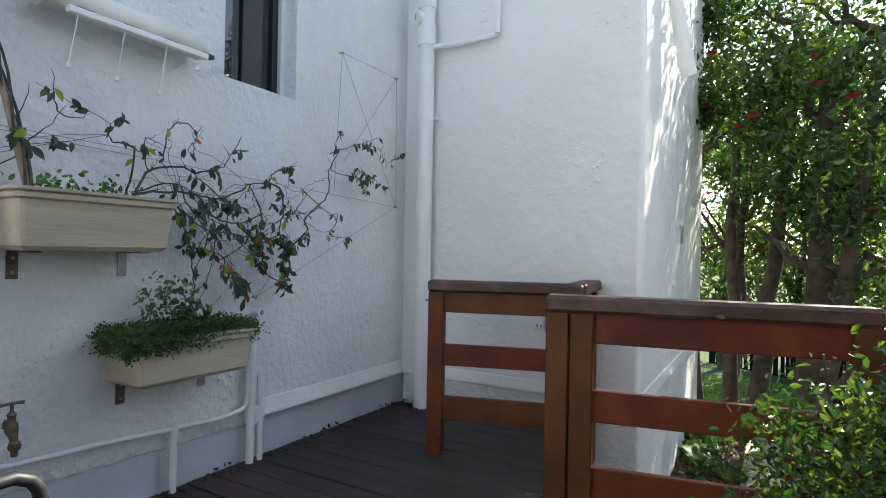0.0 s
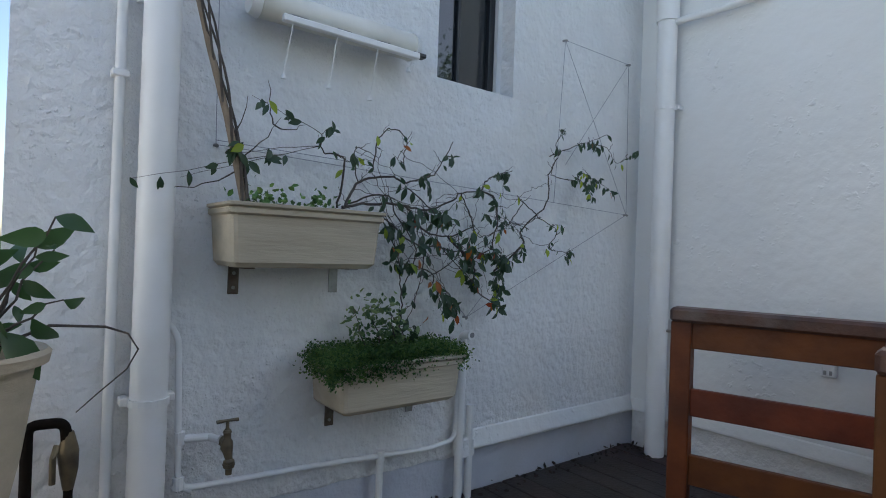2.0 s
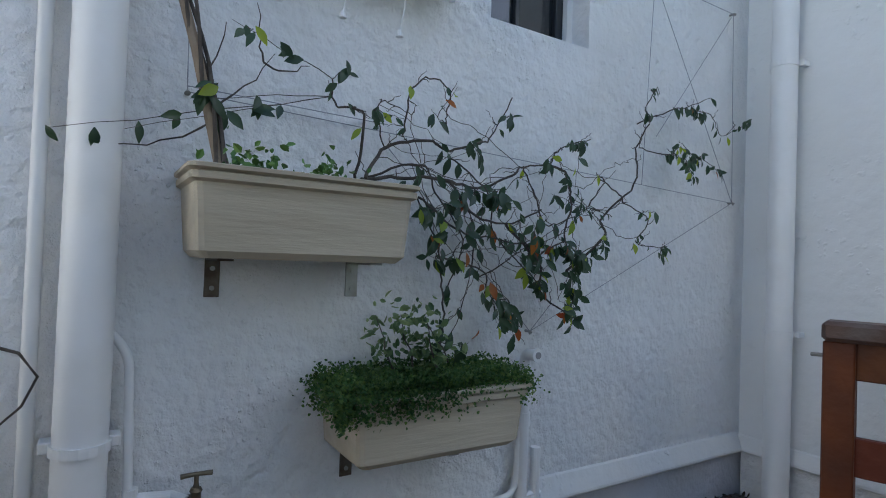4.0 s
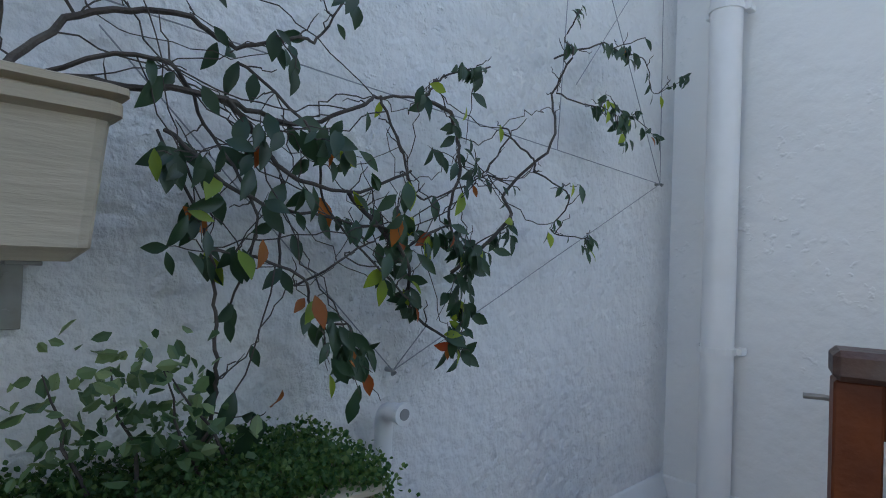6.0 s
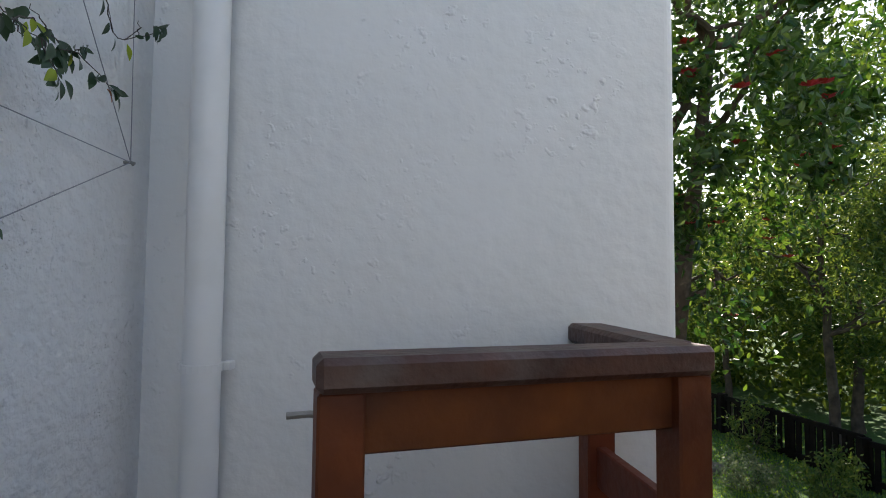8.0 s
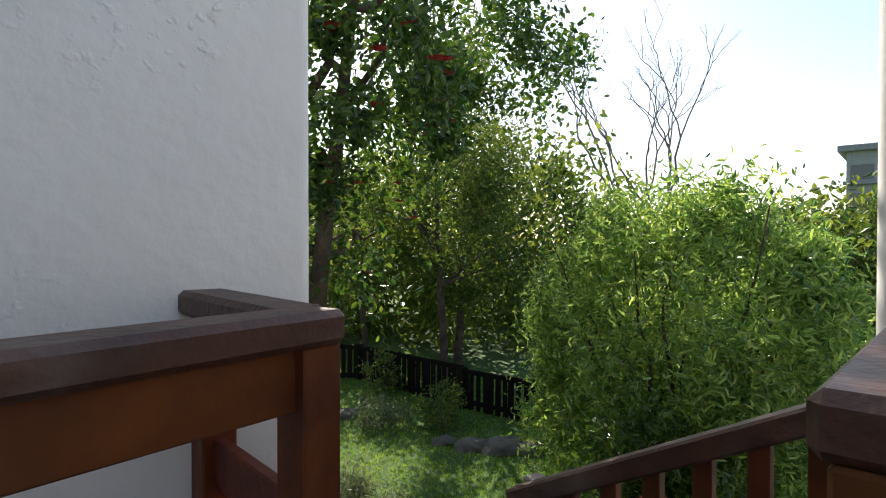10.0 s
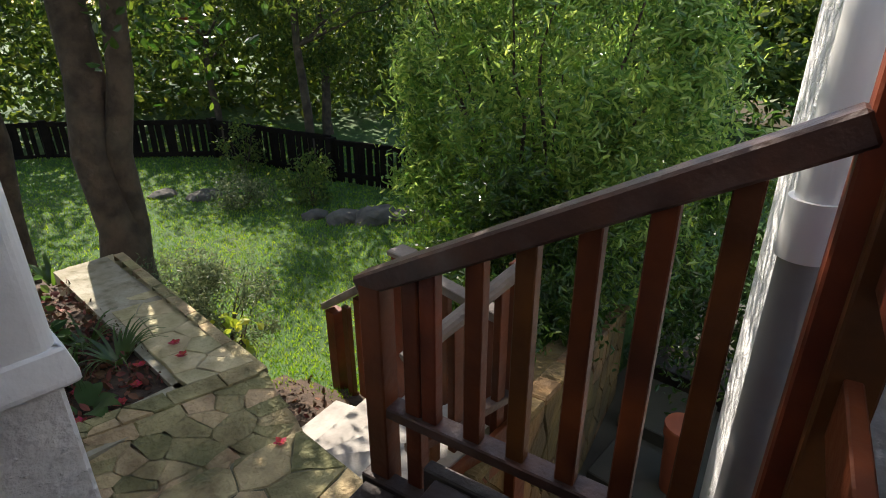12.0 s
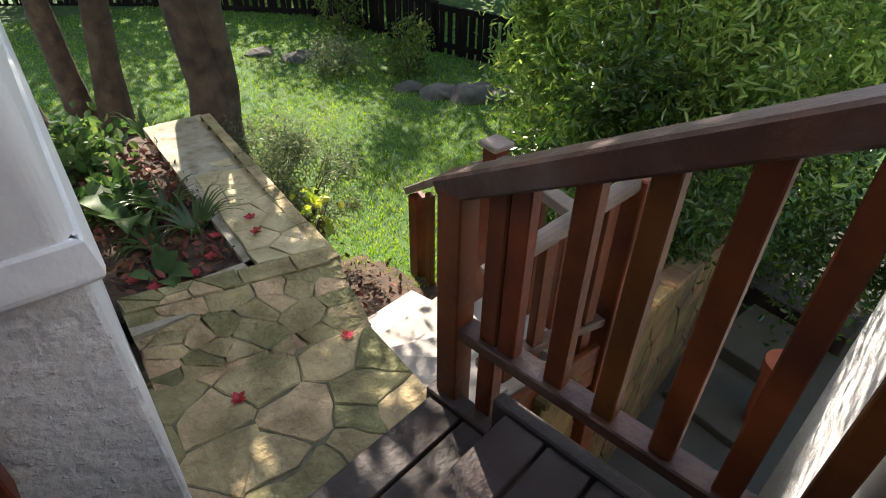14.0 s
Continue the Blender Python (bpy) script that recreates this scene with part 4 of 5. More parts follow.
def corner_pot():
    """The big pale pot by the corner with a broad-leaved plant."""
    c = Vector((0.37, 0.10, 0.55))
    t = thing("plant_pot", "large cream tapered pot raised beside the house corner", "pot", c)
    prof = [(0.13, 0.0), (0.15, 0.10), (0.17, 0.25), (0.185, 0.345), (0.205, 0.35), (0.21, 0.375), (0.20, 0.385), (0.18, 0.38), (0.175, 0.33)]
    bm = bmesh.new()
    rings = []
    for r, z in prof:
        rings.append([bm.verts.new(c + Vector((r * math.cos(k / 32 * math.tau), r * math.sin(k / 32 * math.tau), z))) for k in range(32)])
    for r0, r1 in zip(rings, rings[1:]):
        for k in range(32):
            bm.faces.new((r0[k], r0[(k + 1) % 32], r1[(k + 1) % 32], r1[k]))
    bm.faces.new(rings[0][::-1])
    bm.faces.new(rings[-1])
    part("pot_body", bm, CONCRETE, t, smooth=True)
    part("plinth", tube([(c.x, c.y, 0.0), (c.x, c.y, 0.55)], 0.12, 20), CONCRETE, t)
    p = thing("broad_leaved_plant", "broad-leaved green plant growing in the cream pot", "plant", c + Vector((0, 0, 0.38)))
    big = []
    for k in range(22):
        end = c + Vector((random.uniform(-0.15, 0.2), random.uniform(-0.2, 0.24), random.uniform(0.42, 0.74)))
        line = wander(c + Vector((random.uniform(-0.05, 0.05), random.uniform(-0.05, 0.05), 0.37)), end, 0, 0.015, 6)
        part("stem", tube(line, [0.005, 0.0045, 0.004, 0.0035, 0.003, 0.0025, 0.002], 6), STEM, p)
        big += [line[-1], line[-2], line[4]]
    broad = leaf_mat("broad_green_leaf", (0.055, 0.11, 0.04), (0.035, 0.075, 0.028), 0.4, 0.5, 0.3)
    for q in big:
        d = Vector((random.gauss(0.1, 0.5), random.gauss(0.1, 0.6), random.gauss(-0.25, 0.45)))
        part("leaf", vine_leaf(Vector(q), d, random.choice((0.06, 0.075, 0.09, 0.12, 0.15)), random.uniform(0.40, 0.50), 0.3), broad, p, smooth=True)
    part("runner", tube([c + Vector(v) for v in ((0.05, 0.1, 0.40), (0.02, 0.2, 0.44), (-0.02, 0.33, 0.425), (-0.035, 0.39, 0.40), (-0.05, 0.42, 0.35), (-0.07, 0.395, 0.29), (-0.11, 0.33, 0.22), (-0.15, 0.28, 0.16))], [0.0045, 0.004, 0.0035, 0.003, 0.0028, 0.0025, 0.002, 0.0018], 6), STEM, p)


corner_pot()
t_ = thing("garden_hose", "stiff dark garden hose looped upright on the deck", "hose", (0.917, 0.532, 0.0))
part("loop", tube([(0.917, 0.346, 0.020), (0.917, 0.356, 0.293), (0.917, 0.366, 0.586), (0.917, 0.408, 0.593), (0.917, 0.463, 0.600), (0.917, 0.529, 0.601), (0.917, 0.563, 0.584), (0.917, 0.582, 0.556), (0.917, 0.590, 0.513), (0.917, 0.595, 0.257), (0.917, 0.600, 0.020)], 0.017, 10), mat("dark_hose", (0.02, 0.022, 0.026), 0.5), t_, smooth=True)

# ---------------------------------------------------------------- stonework beside the stairs


def cells(x0, y0, x1, y1, n, seed, gap=0.006):
    """Irregular paving cells: each seed's region cut out by its bisectors with the others."""
    r = random.Random(seed)
    pts = []
    while len(pts) < n:
        p = (r.uniform(x0, x1), r.uniform(y0, y1))
        if all(math.hypot(p[0] - q[0], p[1] - q[1]) > 0.55 * math.sqrt((x1 - x0) * (y1 - y0) / n) for q in pts) or r.random() < 0.02:
            pts.append(p)
    out = []
    for i, p in enumerate(pts):
        poly = [Vector((x0, y0)), Vector((x1, y0)), Vector((x1, y1)), Vector((x0, y1))]
        for j, q in enumerate(pts):
            if i == j:
                continue
            nrm = Vector((q[0] - p[0], q[1] - p[1]))
            d = nrm.length
            nrm /= d
            lim = nrm.dot(Vector(p)) + d / 2 - gap
            new_poly = []
            for a, b in zip(poly, poly[1:] + poly[:1]):
                da, db = a.dot(nrm) - lim, b.dot(nrm) - lim
                if da <= 0:
                    new_poly.append(a)
                if da * db < 0:
                    new_poly.append(a.lerp(b, da / (da - db)))
            poly = new_poly
            if len(poly) < 3:
                break
        if len(poly) >= 3:
            out.append(poly)
    return out


def slab(poly, thick, to_world, bulge=0.004, rough=0.0, keep=0.965):
    """A stone: the outline drawn in a little at the top, given depth; rough breaks its edges."""
    bm = bmesh.new()
    if rough:
        line = []
        for a, b in zip(poly, poly[1:] + poly[:1]):
            n = max(1, min(3, int((b - a).length / 0.05)))
            for k in range(n):
                p = a.lerp(b, k / n)
                d = noise.noise_vector(Vector((p.x * 9, p.y * 9, rough * 100 + len(poly))))
                line.append(p + Vector((d.x, d.y)) * rough)
        poly = line
    c = sum(poly, Vector((0, 0))) / len(poly)
    lo = [bm.verts.new(to_world(p.x, p.y, -thick)) for p in poly]
    mid = [bm.verts.new(to_world(p.x, p.y, -bulge)) for p in poly]
    lift = random.uniform(-0.001, 0.004)
    top = [bm.verts.new(to_world(*(c + (p - c) * keep), lift + random.uniform(-0.001, 0.001))) for p in poly]
    for r0, r1 in ((lo, mid), (mid, top)):
        for k in range(len(poly)):
            bm.faces.new((r0[k], r0[(k + 1) % len(poly)], r1[(k + 1) % len(poly)], r1[k]))
    bm.faces.new(top)
    bmesh.ops.recalc_face_normals(bm, faces=bm.faces)
    return bm


random.seed(21)
FLAG = -0.77
terrace = tagged(part("terrace_paving", box(1.70, 3.22, -1.4, 2.61, 4.75, FLAG - 0.004), JOINT), "crazy paving of mossy yellow sandstone beside the stairs", "paving", kind="structure")
for poly in cells(1.72, 3.24, 2.605, 4.32, 26, 6, 0.003):
    part("flagstone", slab(poly, 0.03, lambda x, y, z: Vector((x, y, FLAG + z)), rough=0.022), STONE, terrace)

TOPZ = -0.60
bed_wall = tagged(part("garden_wall", box(1.80, 4.36, -1.4, 2.55, 4.56, TOPZ - 0.03), MORTAR), "low mossy sandstone garden wall round a planting bed", "wall", kind="structure")
part("core", box(2.30, 4.40, -1.9, 2.62, 6.3, TOPZ - 0.03), MORTAR, bed_wall)


def front_face(u, v, w):
    """The battered front of the bed wall: u along it, v up it."""
    k = v / 0.20
    return Vector((1.80 + u, 4.46 - 0.17 * u / 0.82 - 0.28 * (1 - k) - 0.012 - w, FLAG - 0.01 + v * 0.85))


for poly in cells(0.0, 0.0, 0.82, 0.50, 34, 5, 0.003):
    part("wall_stone", slab(poly, 0.06, lambda u, v, w: front_face(u, v * 0.4, w), rough=0.016), STONE, bed_wall)
for poly in cells(0.0, 0.0, 0.80, 0.11, 8, 8, 0.002):
    part("coping_stone", slab(poly, 0.04, rough=0.010, to_world=lambda u, v, w: Vector((1.80 + u, 4.47 - 0.17 * u / 0.82 + v, TOPZ + w))), STONE, bed_wall)
for poly in cells(0.0, 0.0, 0.30, 1.90, 20, 9, 0.002):
    part("coping_stone", slab(poly, 0.04, rough=0.008, to_world=lambda u, v, w: Vector((2.33 + u + 0.03 * v, 4.474 - 0.207 * u * (1 - v / 1.9) + v, TOPZ + w - 0.03 * v))), COPING, bed_wall)
for poly in cells(0.0, 0.0, 1.9, 0.9, 44, 10, 0.003):
    part("wall_stone", slab(poly, 0.06, lambda u, v, w: Vector((2.645 + 0.03 * u + w, 4.32 + u, -1.5 + v))), STONE, bed_wall)
bm_ = bmesh.new()
BED = [(4.50, 1.70, 2.36, -0.66), (6.0, 1.4, 2.40, -0.68), (6.6, 1.0, 2.75, -0.86), (7.6, 0.9, 3.0, -1.18), (8.8, 1.0, 2.9, -1.50), (9.6, 1.2, 2.6, -1.82)]
rows_ = [[bm_.verts.new((x0, y, -2.0)), bm_.verts.new((x0, y, z)), bm_.verts.new((x0 * 0.3 + x1 * 0.7, y, z)), bm_.verts.new((x1, y, z - (0.0 if y < 6.1 else 0.25))), bm_.verts.new((x1 + (0 if y < 6.1 else 0.6), y, -2.0))] for y, x0, x1, z in BED]
for r0, r1 in zip(rows_, rows_[1:]):
    for k in range(4):
        bm_.faces.new((r0[k], r0[k + 1], r1[k + 1], r1[k]))
bm_.faces.new(rows_[0])
bmesh.ops.recalc_face_normals(bm_, faces=bm_.faces)
setting("planting_bed", bm_, SOIL, "planting bed of bark mulch and fallen leaves", "soil")

# ---------------------------------------------------------------- lower winding stairs
# Base colour lifted to carry the full-sun glare on the lower treads.
SUNLIT_TREAD = mat("pale_sunlit_tread", (0.46, 0.43, 0.38), 0.7, (0.34, 0.31, 0.27), 6.0, bump=0.4, bump_scale=40.0, stain=(0.15, 0.13, 0.11), stain_scale=3.0)


def slab_of(corners, z, thick=0.042):
    """A flat board of the given outline in the stairs' axes."""
    bm = bmesh.new()
    hi = [bm.verts.new(askew(u, v, z)) for u, v in corners]
    lo = [bm.verts.new(askew(u, v, z - thick)) for u, v in corners]
    bm.faces.new(hi)
    bm.faces.new(lo[::-1])
    for k in range(len(hi)):
        j = (k + 1) % len(hi)
        bm.faces.new((hi[k], lo[k], lo[j], hi[j]))
    bmesh.ops.recalc_face_normals(bm, faces=bm.faces)
    bmesh.ops.bevel(bm, geom=bm.edges[:], offset=0.005, segments=1, affect="EDGES")
    return bm


def lower_stairs():
    t = thing("winding_stairs", "pale sunlit timber stairs winding down to the lawn", "stairs", askew(3.5, 3.3, -1.0))
    part("tread", slab_of([(3.19, 2.935), (3.425, 2.895), (3.20, 3.151), (3.17, 3.10)], -0.785), SUNLIT_TREAD, t)
    part("tread", slab_of([(3.434, 2.892), (3.723, 2.843), (3.253, 3.383), (3.205, 3.160)], -0.84), SUNLIT_TREAD, t)
    part("winder", slab_of([(3.262, 3.395), (3.735, 2.848), (3.93, 2.82), (3.99, 3.19), (3.30, 3.555)], -0.98), SUNLIT_TREAD, t)
    part("winder", slab_of([(3.29, 3.555), (3.99, 3.19), (4.05, 3.34), (4.08, 3.525), (3.30, 3.585)], -1.11), SUNLIT_TREAD, t)
    part("tread", slab_of([(3.28, 3.59), (4.07, 3.53), (4.05, 3.80), (3.34, 3.81)], -1.23), SUNLIT_TREAD, t)
    part("tread", slab_of([(3.34, 3.815), (4.05, 3.805), (4.02, 4.05), (3.40, 4.06)], -1.35), SUNLIT_TREAD, t)
    for k in range(2):
        part("fascia", beam(askew(3.185, 2.905, -0.885 - 0.125 * k), askew(3.93, 2.775, -0.885 - 0.125 * k), 0.028, 0.12), WOOD, t)
    for u, v, z in ((3.25, 3.05, -0.83), (3.72, 2.95, -0.89), (3.40, 3.52, -1.16), (3.90, 3.40, -1.16)):
        part("support", box(u - 0.04, v - 0.04, -2.6, u + 0.04, v + 0.04, z, 0.004, ASKEW), DECK, t)


lower_stairs()


WEATHERED = mat("grey_weathered_timber", (0.25, 0.205, 0.175), 0.7, (0.15, 0.12, 0.10), 7.0, bump=0.5, bump_scale=40.0, stain=(0.09, 0.06, 0.045), stain_scale=4.0)


def lower_railing():
    t = thing("lower_railing", "sunlit red-brown timber railing round the winding stairs", "railing", (3.38, 3.8, -0.9))
    N, R, C, L = Vector((2.80, 3.545, -0.27)), Vector((3.40, 3.43, -0.06)), Vector((3.42, 4.20, -0.27)), Vector((3.60, 5.10, -1.0))
    part("post", box(R.x - 0.05, R.y - 0.05, -2.7, R.x + 0.05, R.y + 0.05, R.z + 0.02, 0.006), WOOD, t)
    part("post", box(C.x - 0.045, C.y - 0.045, -2.0, C.x + 0.045, C.y + 0.045, C.z + 0.02, 0.006), WOOD, t)
    part("post", box(L.x - 0.05, L.y - 0.05, -2.0, L.x + 0.05, L.y + 0.05, L.z, 0.006), WOOD, t)
    part("post_cap", box(C.x - 0.06, C.y - 0.06, C.z + 0.02, C.x + 0.06, C.y + 0.06, C.z + 0.05, 0.006), WEATHERED, t)
    part("handrail", tube([N + Vector((0.0, 0, -0.01)), R + Vector((-0.03, 0, 0))], 0.035, 12), WEATHERED, t)
    part("handrail", beam(R + Vector((0, 0, -0.30)), C + Vector((0, 0, -0.03)), 0.075, 0.05), WEATHERED, t)
    part("handrail", beam(C + Vector((0, 0, -0.05)), L + Vector((-0.02, 0.06, 0.02)), 0.09, 0.045), WEATHERED, t)
    part("bottom_rail", beam(Vector((N.x, N.y, -0.72)), Vector((R.x, R.y, -0.70)), 0.06, 0.04), GREYWOOD, t)
    for k in range(1, 5):
        p = N.lerp(R, k / 5)
        part("baluster", box(p.x - 0.03, p.y - 0.02, -0.95, p.x + 0.03, p.y + 0.02, p.z - 0.02, 0.004), WOOD, t)
    for k in range(1, 5):
        p = (R + Vector((0, 0, -0.30))).lerp(C, k / 5)
        part("baluster", box(p.x - 0.02, p.y - 0.03, -1.2, p.x + 0.02, p.y + 0.03, p.z - 0.02, 0.004), WOOD, t)
    for k in range(1, 5):
        p = C.lerp(L, k / 5)
        part("baluster", box(p.x - 0.02, p.y - 0.03, p.z - 0.8, p.x + 0.02, p.y + 0.03, p.z - 0.04, 0.004), WOOD, t)


lower_railing()

# ---------------------------------------------------------------- lower yard
random.seed(33)
yard_wall = tagged(new("retaining_wall"), "yellow sandstone retaining wall along the sunken yard", "wall", kind="structure")
WA, WB = Vector((2.98, 3.36, -0.92)), Vector((6.2, 4.08, -1.72))


def yard_face(u, v, w):
    k = u / 3.3
    top = WA.lerp(WB, k)
    return Vector((top.x + 0.21 * w, top.y - w, -2.75 + v * (top.z + 2.75)))


bm_ = bmesh.new()
va = [bm_.verts.new(p) for p in ((WA.x, WA.y + 0.015, -2.75), (WB.x, WB.y + 0.015, -2.75), (WB.x, WB.y + 0.015, WB.z - 0.01), (WA.x, WA.y + 0.015, WA.z - 0.01))]
vb = [bm_.verts.new(v.co + Vector((-0.06, 0.28, 0))) for v in va]
for k in range(4):
    bm_.faces.new((va[k], va[(k + 1) % 4], vb[(k + 1) % 4], vb[k]))
bm_.faces.new(va)
bm_.faces.new(vb[::-1])
bmesh.ops.recalc_face_normals(bm_, faces=bm_.faces)
part("core", bm_, YARDSTONE, yard_wall)
for poly in cells(0.0, 0.0, 3.3, 1.0, 70, 12, 0.006):
    part("wall_stone", slab(poly, 0.02, yard_face, 0.006, 0.02), YARDSTONE, yard_wall)
for k in range(11):
    a, b = WA.lerp(WB, k / 11), WA.lerp(WB, (k + 0.94) / 11)
    part("coping_stone", beam(a + Vector((-0.01, 0.05, 0.02)), b + Vector((-0.01, 0.05, 0.02)), 0.15, 0.05, 0.012), YARDSTONE, yard_wall)
yard = setting("yard_paving", box(2.4, -1.0, -2.9, 9.0, 4.2, -2.70), YARD, "concrete paving of the sunken yard, darkened in its colour for shade", "paving")
for x0, y0, x1, y1, z in ((5.0, 3.15, 5.6, 3.75, -2.62), (5.75, 3.2, 6.5, 3.85, -2.56), (6.6, 3.1, 7.1, 4.0, -2.48)):
    part("step_slab", box(x0, y0, -2.75, x1, y1, z, 0.01), YARD if x0 < 6.5 else DECK, yard)
PX, PY = 5.30, 3.15
t_ = thing("terracotta_pot", "tall orange terracotta pot standing in the sunken yard", "pot", (PX, PY, -2.7))
part("pot_body", tube([(PX, PY, z) for z in (-2.70, -2.4, -2.10, -2.09, -2.0)], [0.095, 0.115, 0.128, 0.145, 0.145], 24), TERRACOTTA, t_, smooth=True)
part("rim", tube([(PX, PY, -2.002), (PX, PY, -1.985)], [0.15, 0.146], 24), TERRACOTTA, t_, smooth=True)

# ---------------------------------------------------------------- fence
random.seed(5)
fence = thing("picket_fence", "dark weathered picket fence along the end of the lawn", "fence", (6.3, 12.3, -1.75))
CORNERS = [(1.2, 16.2), (4.2, 14.35), (6.35, 12.3), (6.98, 9.6), (7.45, 8.1), (8.6, 6.4)]
for (ax, ay), (bx, by) in zip(CORNERS, CORNERS[1:]):
    a, b = Vector((ax, ay, 0)), Vector((bx, by, 0))
    n = int((b - a).length / 0.125)
    d = (b - a).normalized()
    turn = math.atan2(d.y, d.x)
    top = -1.0 if ay > 9.7 else -1.06
    part("rail", beam(a + Vector((0, 0, top - 0.04)), b + Vector((0, 0, top - 0.04)), 0.05, 0.08), FENCEWOOD, fence)
    part("rail", beam(a + Vector((0, 0, -1.62)), b + Vector((0, 0, -1.62)), 0.04, 0.08), FENCEWOOD, fence)
    for k in range(n):
        p = a.lerp(b, (k + 0.5) / n)
        w = random.uniform(0.07, 0.10)
        m = Matrix.Translation(p) @ Matrix.Rotation(turn, 4, "Z") @ Matrix.Rotation(random.uniform(-0.02, 0.02), 4, "Y")
        part("picket", box(-w / 2, -0.014, -1.85, w / 2, 0.014, top + random.uniform(-0.03, 0.02), 0, m), FENCEWOOD, fence)
    part("post", box(ax - 0.07, ay - 0.07, -1.9, ax + 0.07, ay + 0.07, top + 0.03, 0.01), FENCEWOOD, fence)

# ---------------------------------------------------------------- plants of the garden
rg = np.random.default_rng(12)


def limbs(t, base, top, r, n, reach, seed):
    """A tapered trunk with limbs that fork outwards."""
    rr = random.Random(seed)
    line = wander(base, top, 0, 0.04, 8, rr)
    part("trunk", tube(line, [r * (1 - 0.6 * i / 8) * (1.25 if i == 0 else 1) for i in range(9)], 12), BARK, t, smooth=True)
    for k in range(n):
        i = rr.randrange(4, 9)
        a = rr.uniform(0, math.tau)
        end = line[i] + Vector((math.cos(a) * reach * rr.uniform(0.5, 1), math.sin(a) * reach * rr.uniform(0.5, 1), reach * rr.uniform(0.2, 0.9)))
        q = wander(line[i], end, -0.05, 0.07, 6, rr)
        part("limb", tube(q, [r * 0.38 * (1 - 0.8 * j / 6) for j in range(7)], 7), BARK, t, smooth=True)
    return line


def blossom(parent, p, s=0.045, name="blossom"):
    bm = bmesh.new()
    r = random
    for ring, n in ((1.0, 7), (0.6, 5)):
        for k in range(n):
            a = k / n * math.tau + r.random()
            d = Vector((math.cos(a), math.sin(a), 0.35 + 0.9 * (1 - ring)))
            e = Vector((-math.sin(a), math.cos(a), 0))
            q = Vector(p)
            vs = [bm.verts.new(q), bm.verts.new(q + d * s * ring * 0.6 + e * s * 0.35), bm.verts.new(q + d * s * ring), bm.verts.new(q + d * s * ring * 0.6 - e * s * 0.35)]
            bm.faces.new(vs)
    return part(name, bm, PETAL, parent, "red camellia blossom" if parent else "")


def camellia(x, y, z, trunks, crown, n, size, seed, flowers, label):
    t = thing("camellia_tree", label, "tree", (x, y, z))
    for dx, dy, tx, ty, r in trunks:
        limbs(t, (x + dx, y + dy, z - 0.1), (x + tx, y + ty, crown[0][2]), r, 7, 1.1, seed + int(dx * 10))
    pts = cloud(rg, crown[0], crown[1], n, 56, 0.18, 0.35)
    if len(crown) > 2:
        pts = np.concatenate([pts, cloud(rg, crown[2], crown[3], n // 2, 40, 0.18, 0.2)])
    part("crown", leaves("crown", pts, size, CAMELLIA, rg, droop=0.35, width=0.5), None, t)
    random.seed(seed)
    for k in range(flowers):
        q = max((pts[random.randrange(n)] for _ in range(4)), key=lambda v: -v[1] - 0.4 * v[2])
        blossom(t, q + np.array([0, -0.08, 0]), 0.072)
    return t


camellia(2.84, 6.72, -1.05, ((0, 0, 0.15, 0.3, 0.17), (0.06, 0.06, 0.5, -0.3, 0.11)), ((3.05, 6.75, 3.2), (1.4, 1.4, 2.5), (5.2, 6.9, 3.6), (1.2, 1.1, 1.4)), 15500, 0.084, 2, 40,
         "camellia tree with thick twin trunk, glossy leaves and red blossom")
camellia(2.0, 7.7, -1.12, ((-0.25, -0.05, -0.7, 0.3, 0.12), (0.1, 0.1, 0.05, 0.2, 0.10), (0.28, -0.1, 0.75, 0.1, 0.12), (0.1, 0.35, 0.2, 0.9, 0.08)), ((2.1, 8.1, 3.4), (1.6, 1.6, 2.4)), 15000, 0.078, 3, 14,
         "multi-stemmed camellia tree with glossy leaves and red blossom")


def tree(name, label, x, y, z, r, crown, n, size, m, seed, clumps=70, clump=0.3, count=9, hollow=0.3):
    t = thing(name, label, "tree", (x, y, z))
    lean = (crown[0][0], crown[0][1], crown[0][2]) if abs(crown[0][0] - x) < 2 else (x - 0.3, y + 0.2, crown[0][2])
    line = limbs(t, (x, y, z - 0.1), lean, r, count, max(crown[1]) * 0.7, seed)
    if lean[0] != crown[0][0]:
        part("limb", tube(wander(line[-2], crown[0], -0.6, 0.15, 8), [r * 0.4 - 0.015 * i for i in range(9)], 8), BARK, t, smooth=True)
    part("crown", leaves("crown", cloud(rg, crown[0], crown[1], n, clumps, clump, hollow), size, m, rg, droop=0.2, width=0.36), None, t)
    return t


tree("garden_tree", "slender garden tree with open pale green foliage", 7.3, 10.6, -1.75, 0.09, ((7.1, 10.6, 2.4), (1.4, 1.3, 3.0)), 12500, 0.10, FARLEAF, 41, 30, 0.27)
tree("garden_tree", "slender dark-stemmed tree beyond the fence corner", 6.9, 13.2, -1.75, 0.08, ((6.9, 13.2, 1.6), (1.2, 1.2, 2.0)), 4000, 0.11, FARLEAF, 46, 24, 0.3)
tree("garden_tree", "leafy tree behind the picket fence", 3.0, 15.6, -1.75, 0.12, ((3.2, 15.8, 2.2), (2.4, 1.6, 3.2)), 8000, 0.16, FARLEAF, 42, 80, 0.4)
tree("garden_tree", "leafy tree behind the picket fence", 9.0, 12.4, -1.75, 0.11, ((9.1, 12.4, 1.8), (1.8, 1.7, 2.7)), 10000, 0.12, FARLEAF, 43, 22, 0.34)
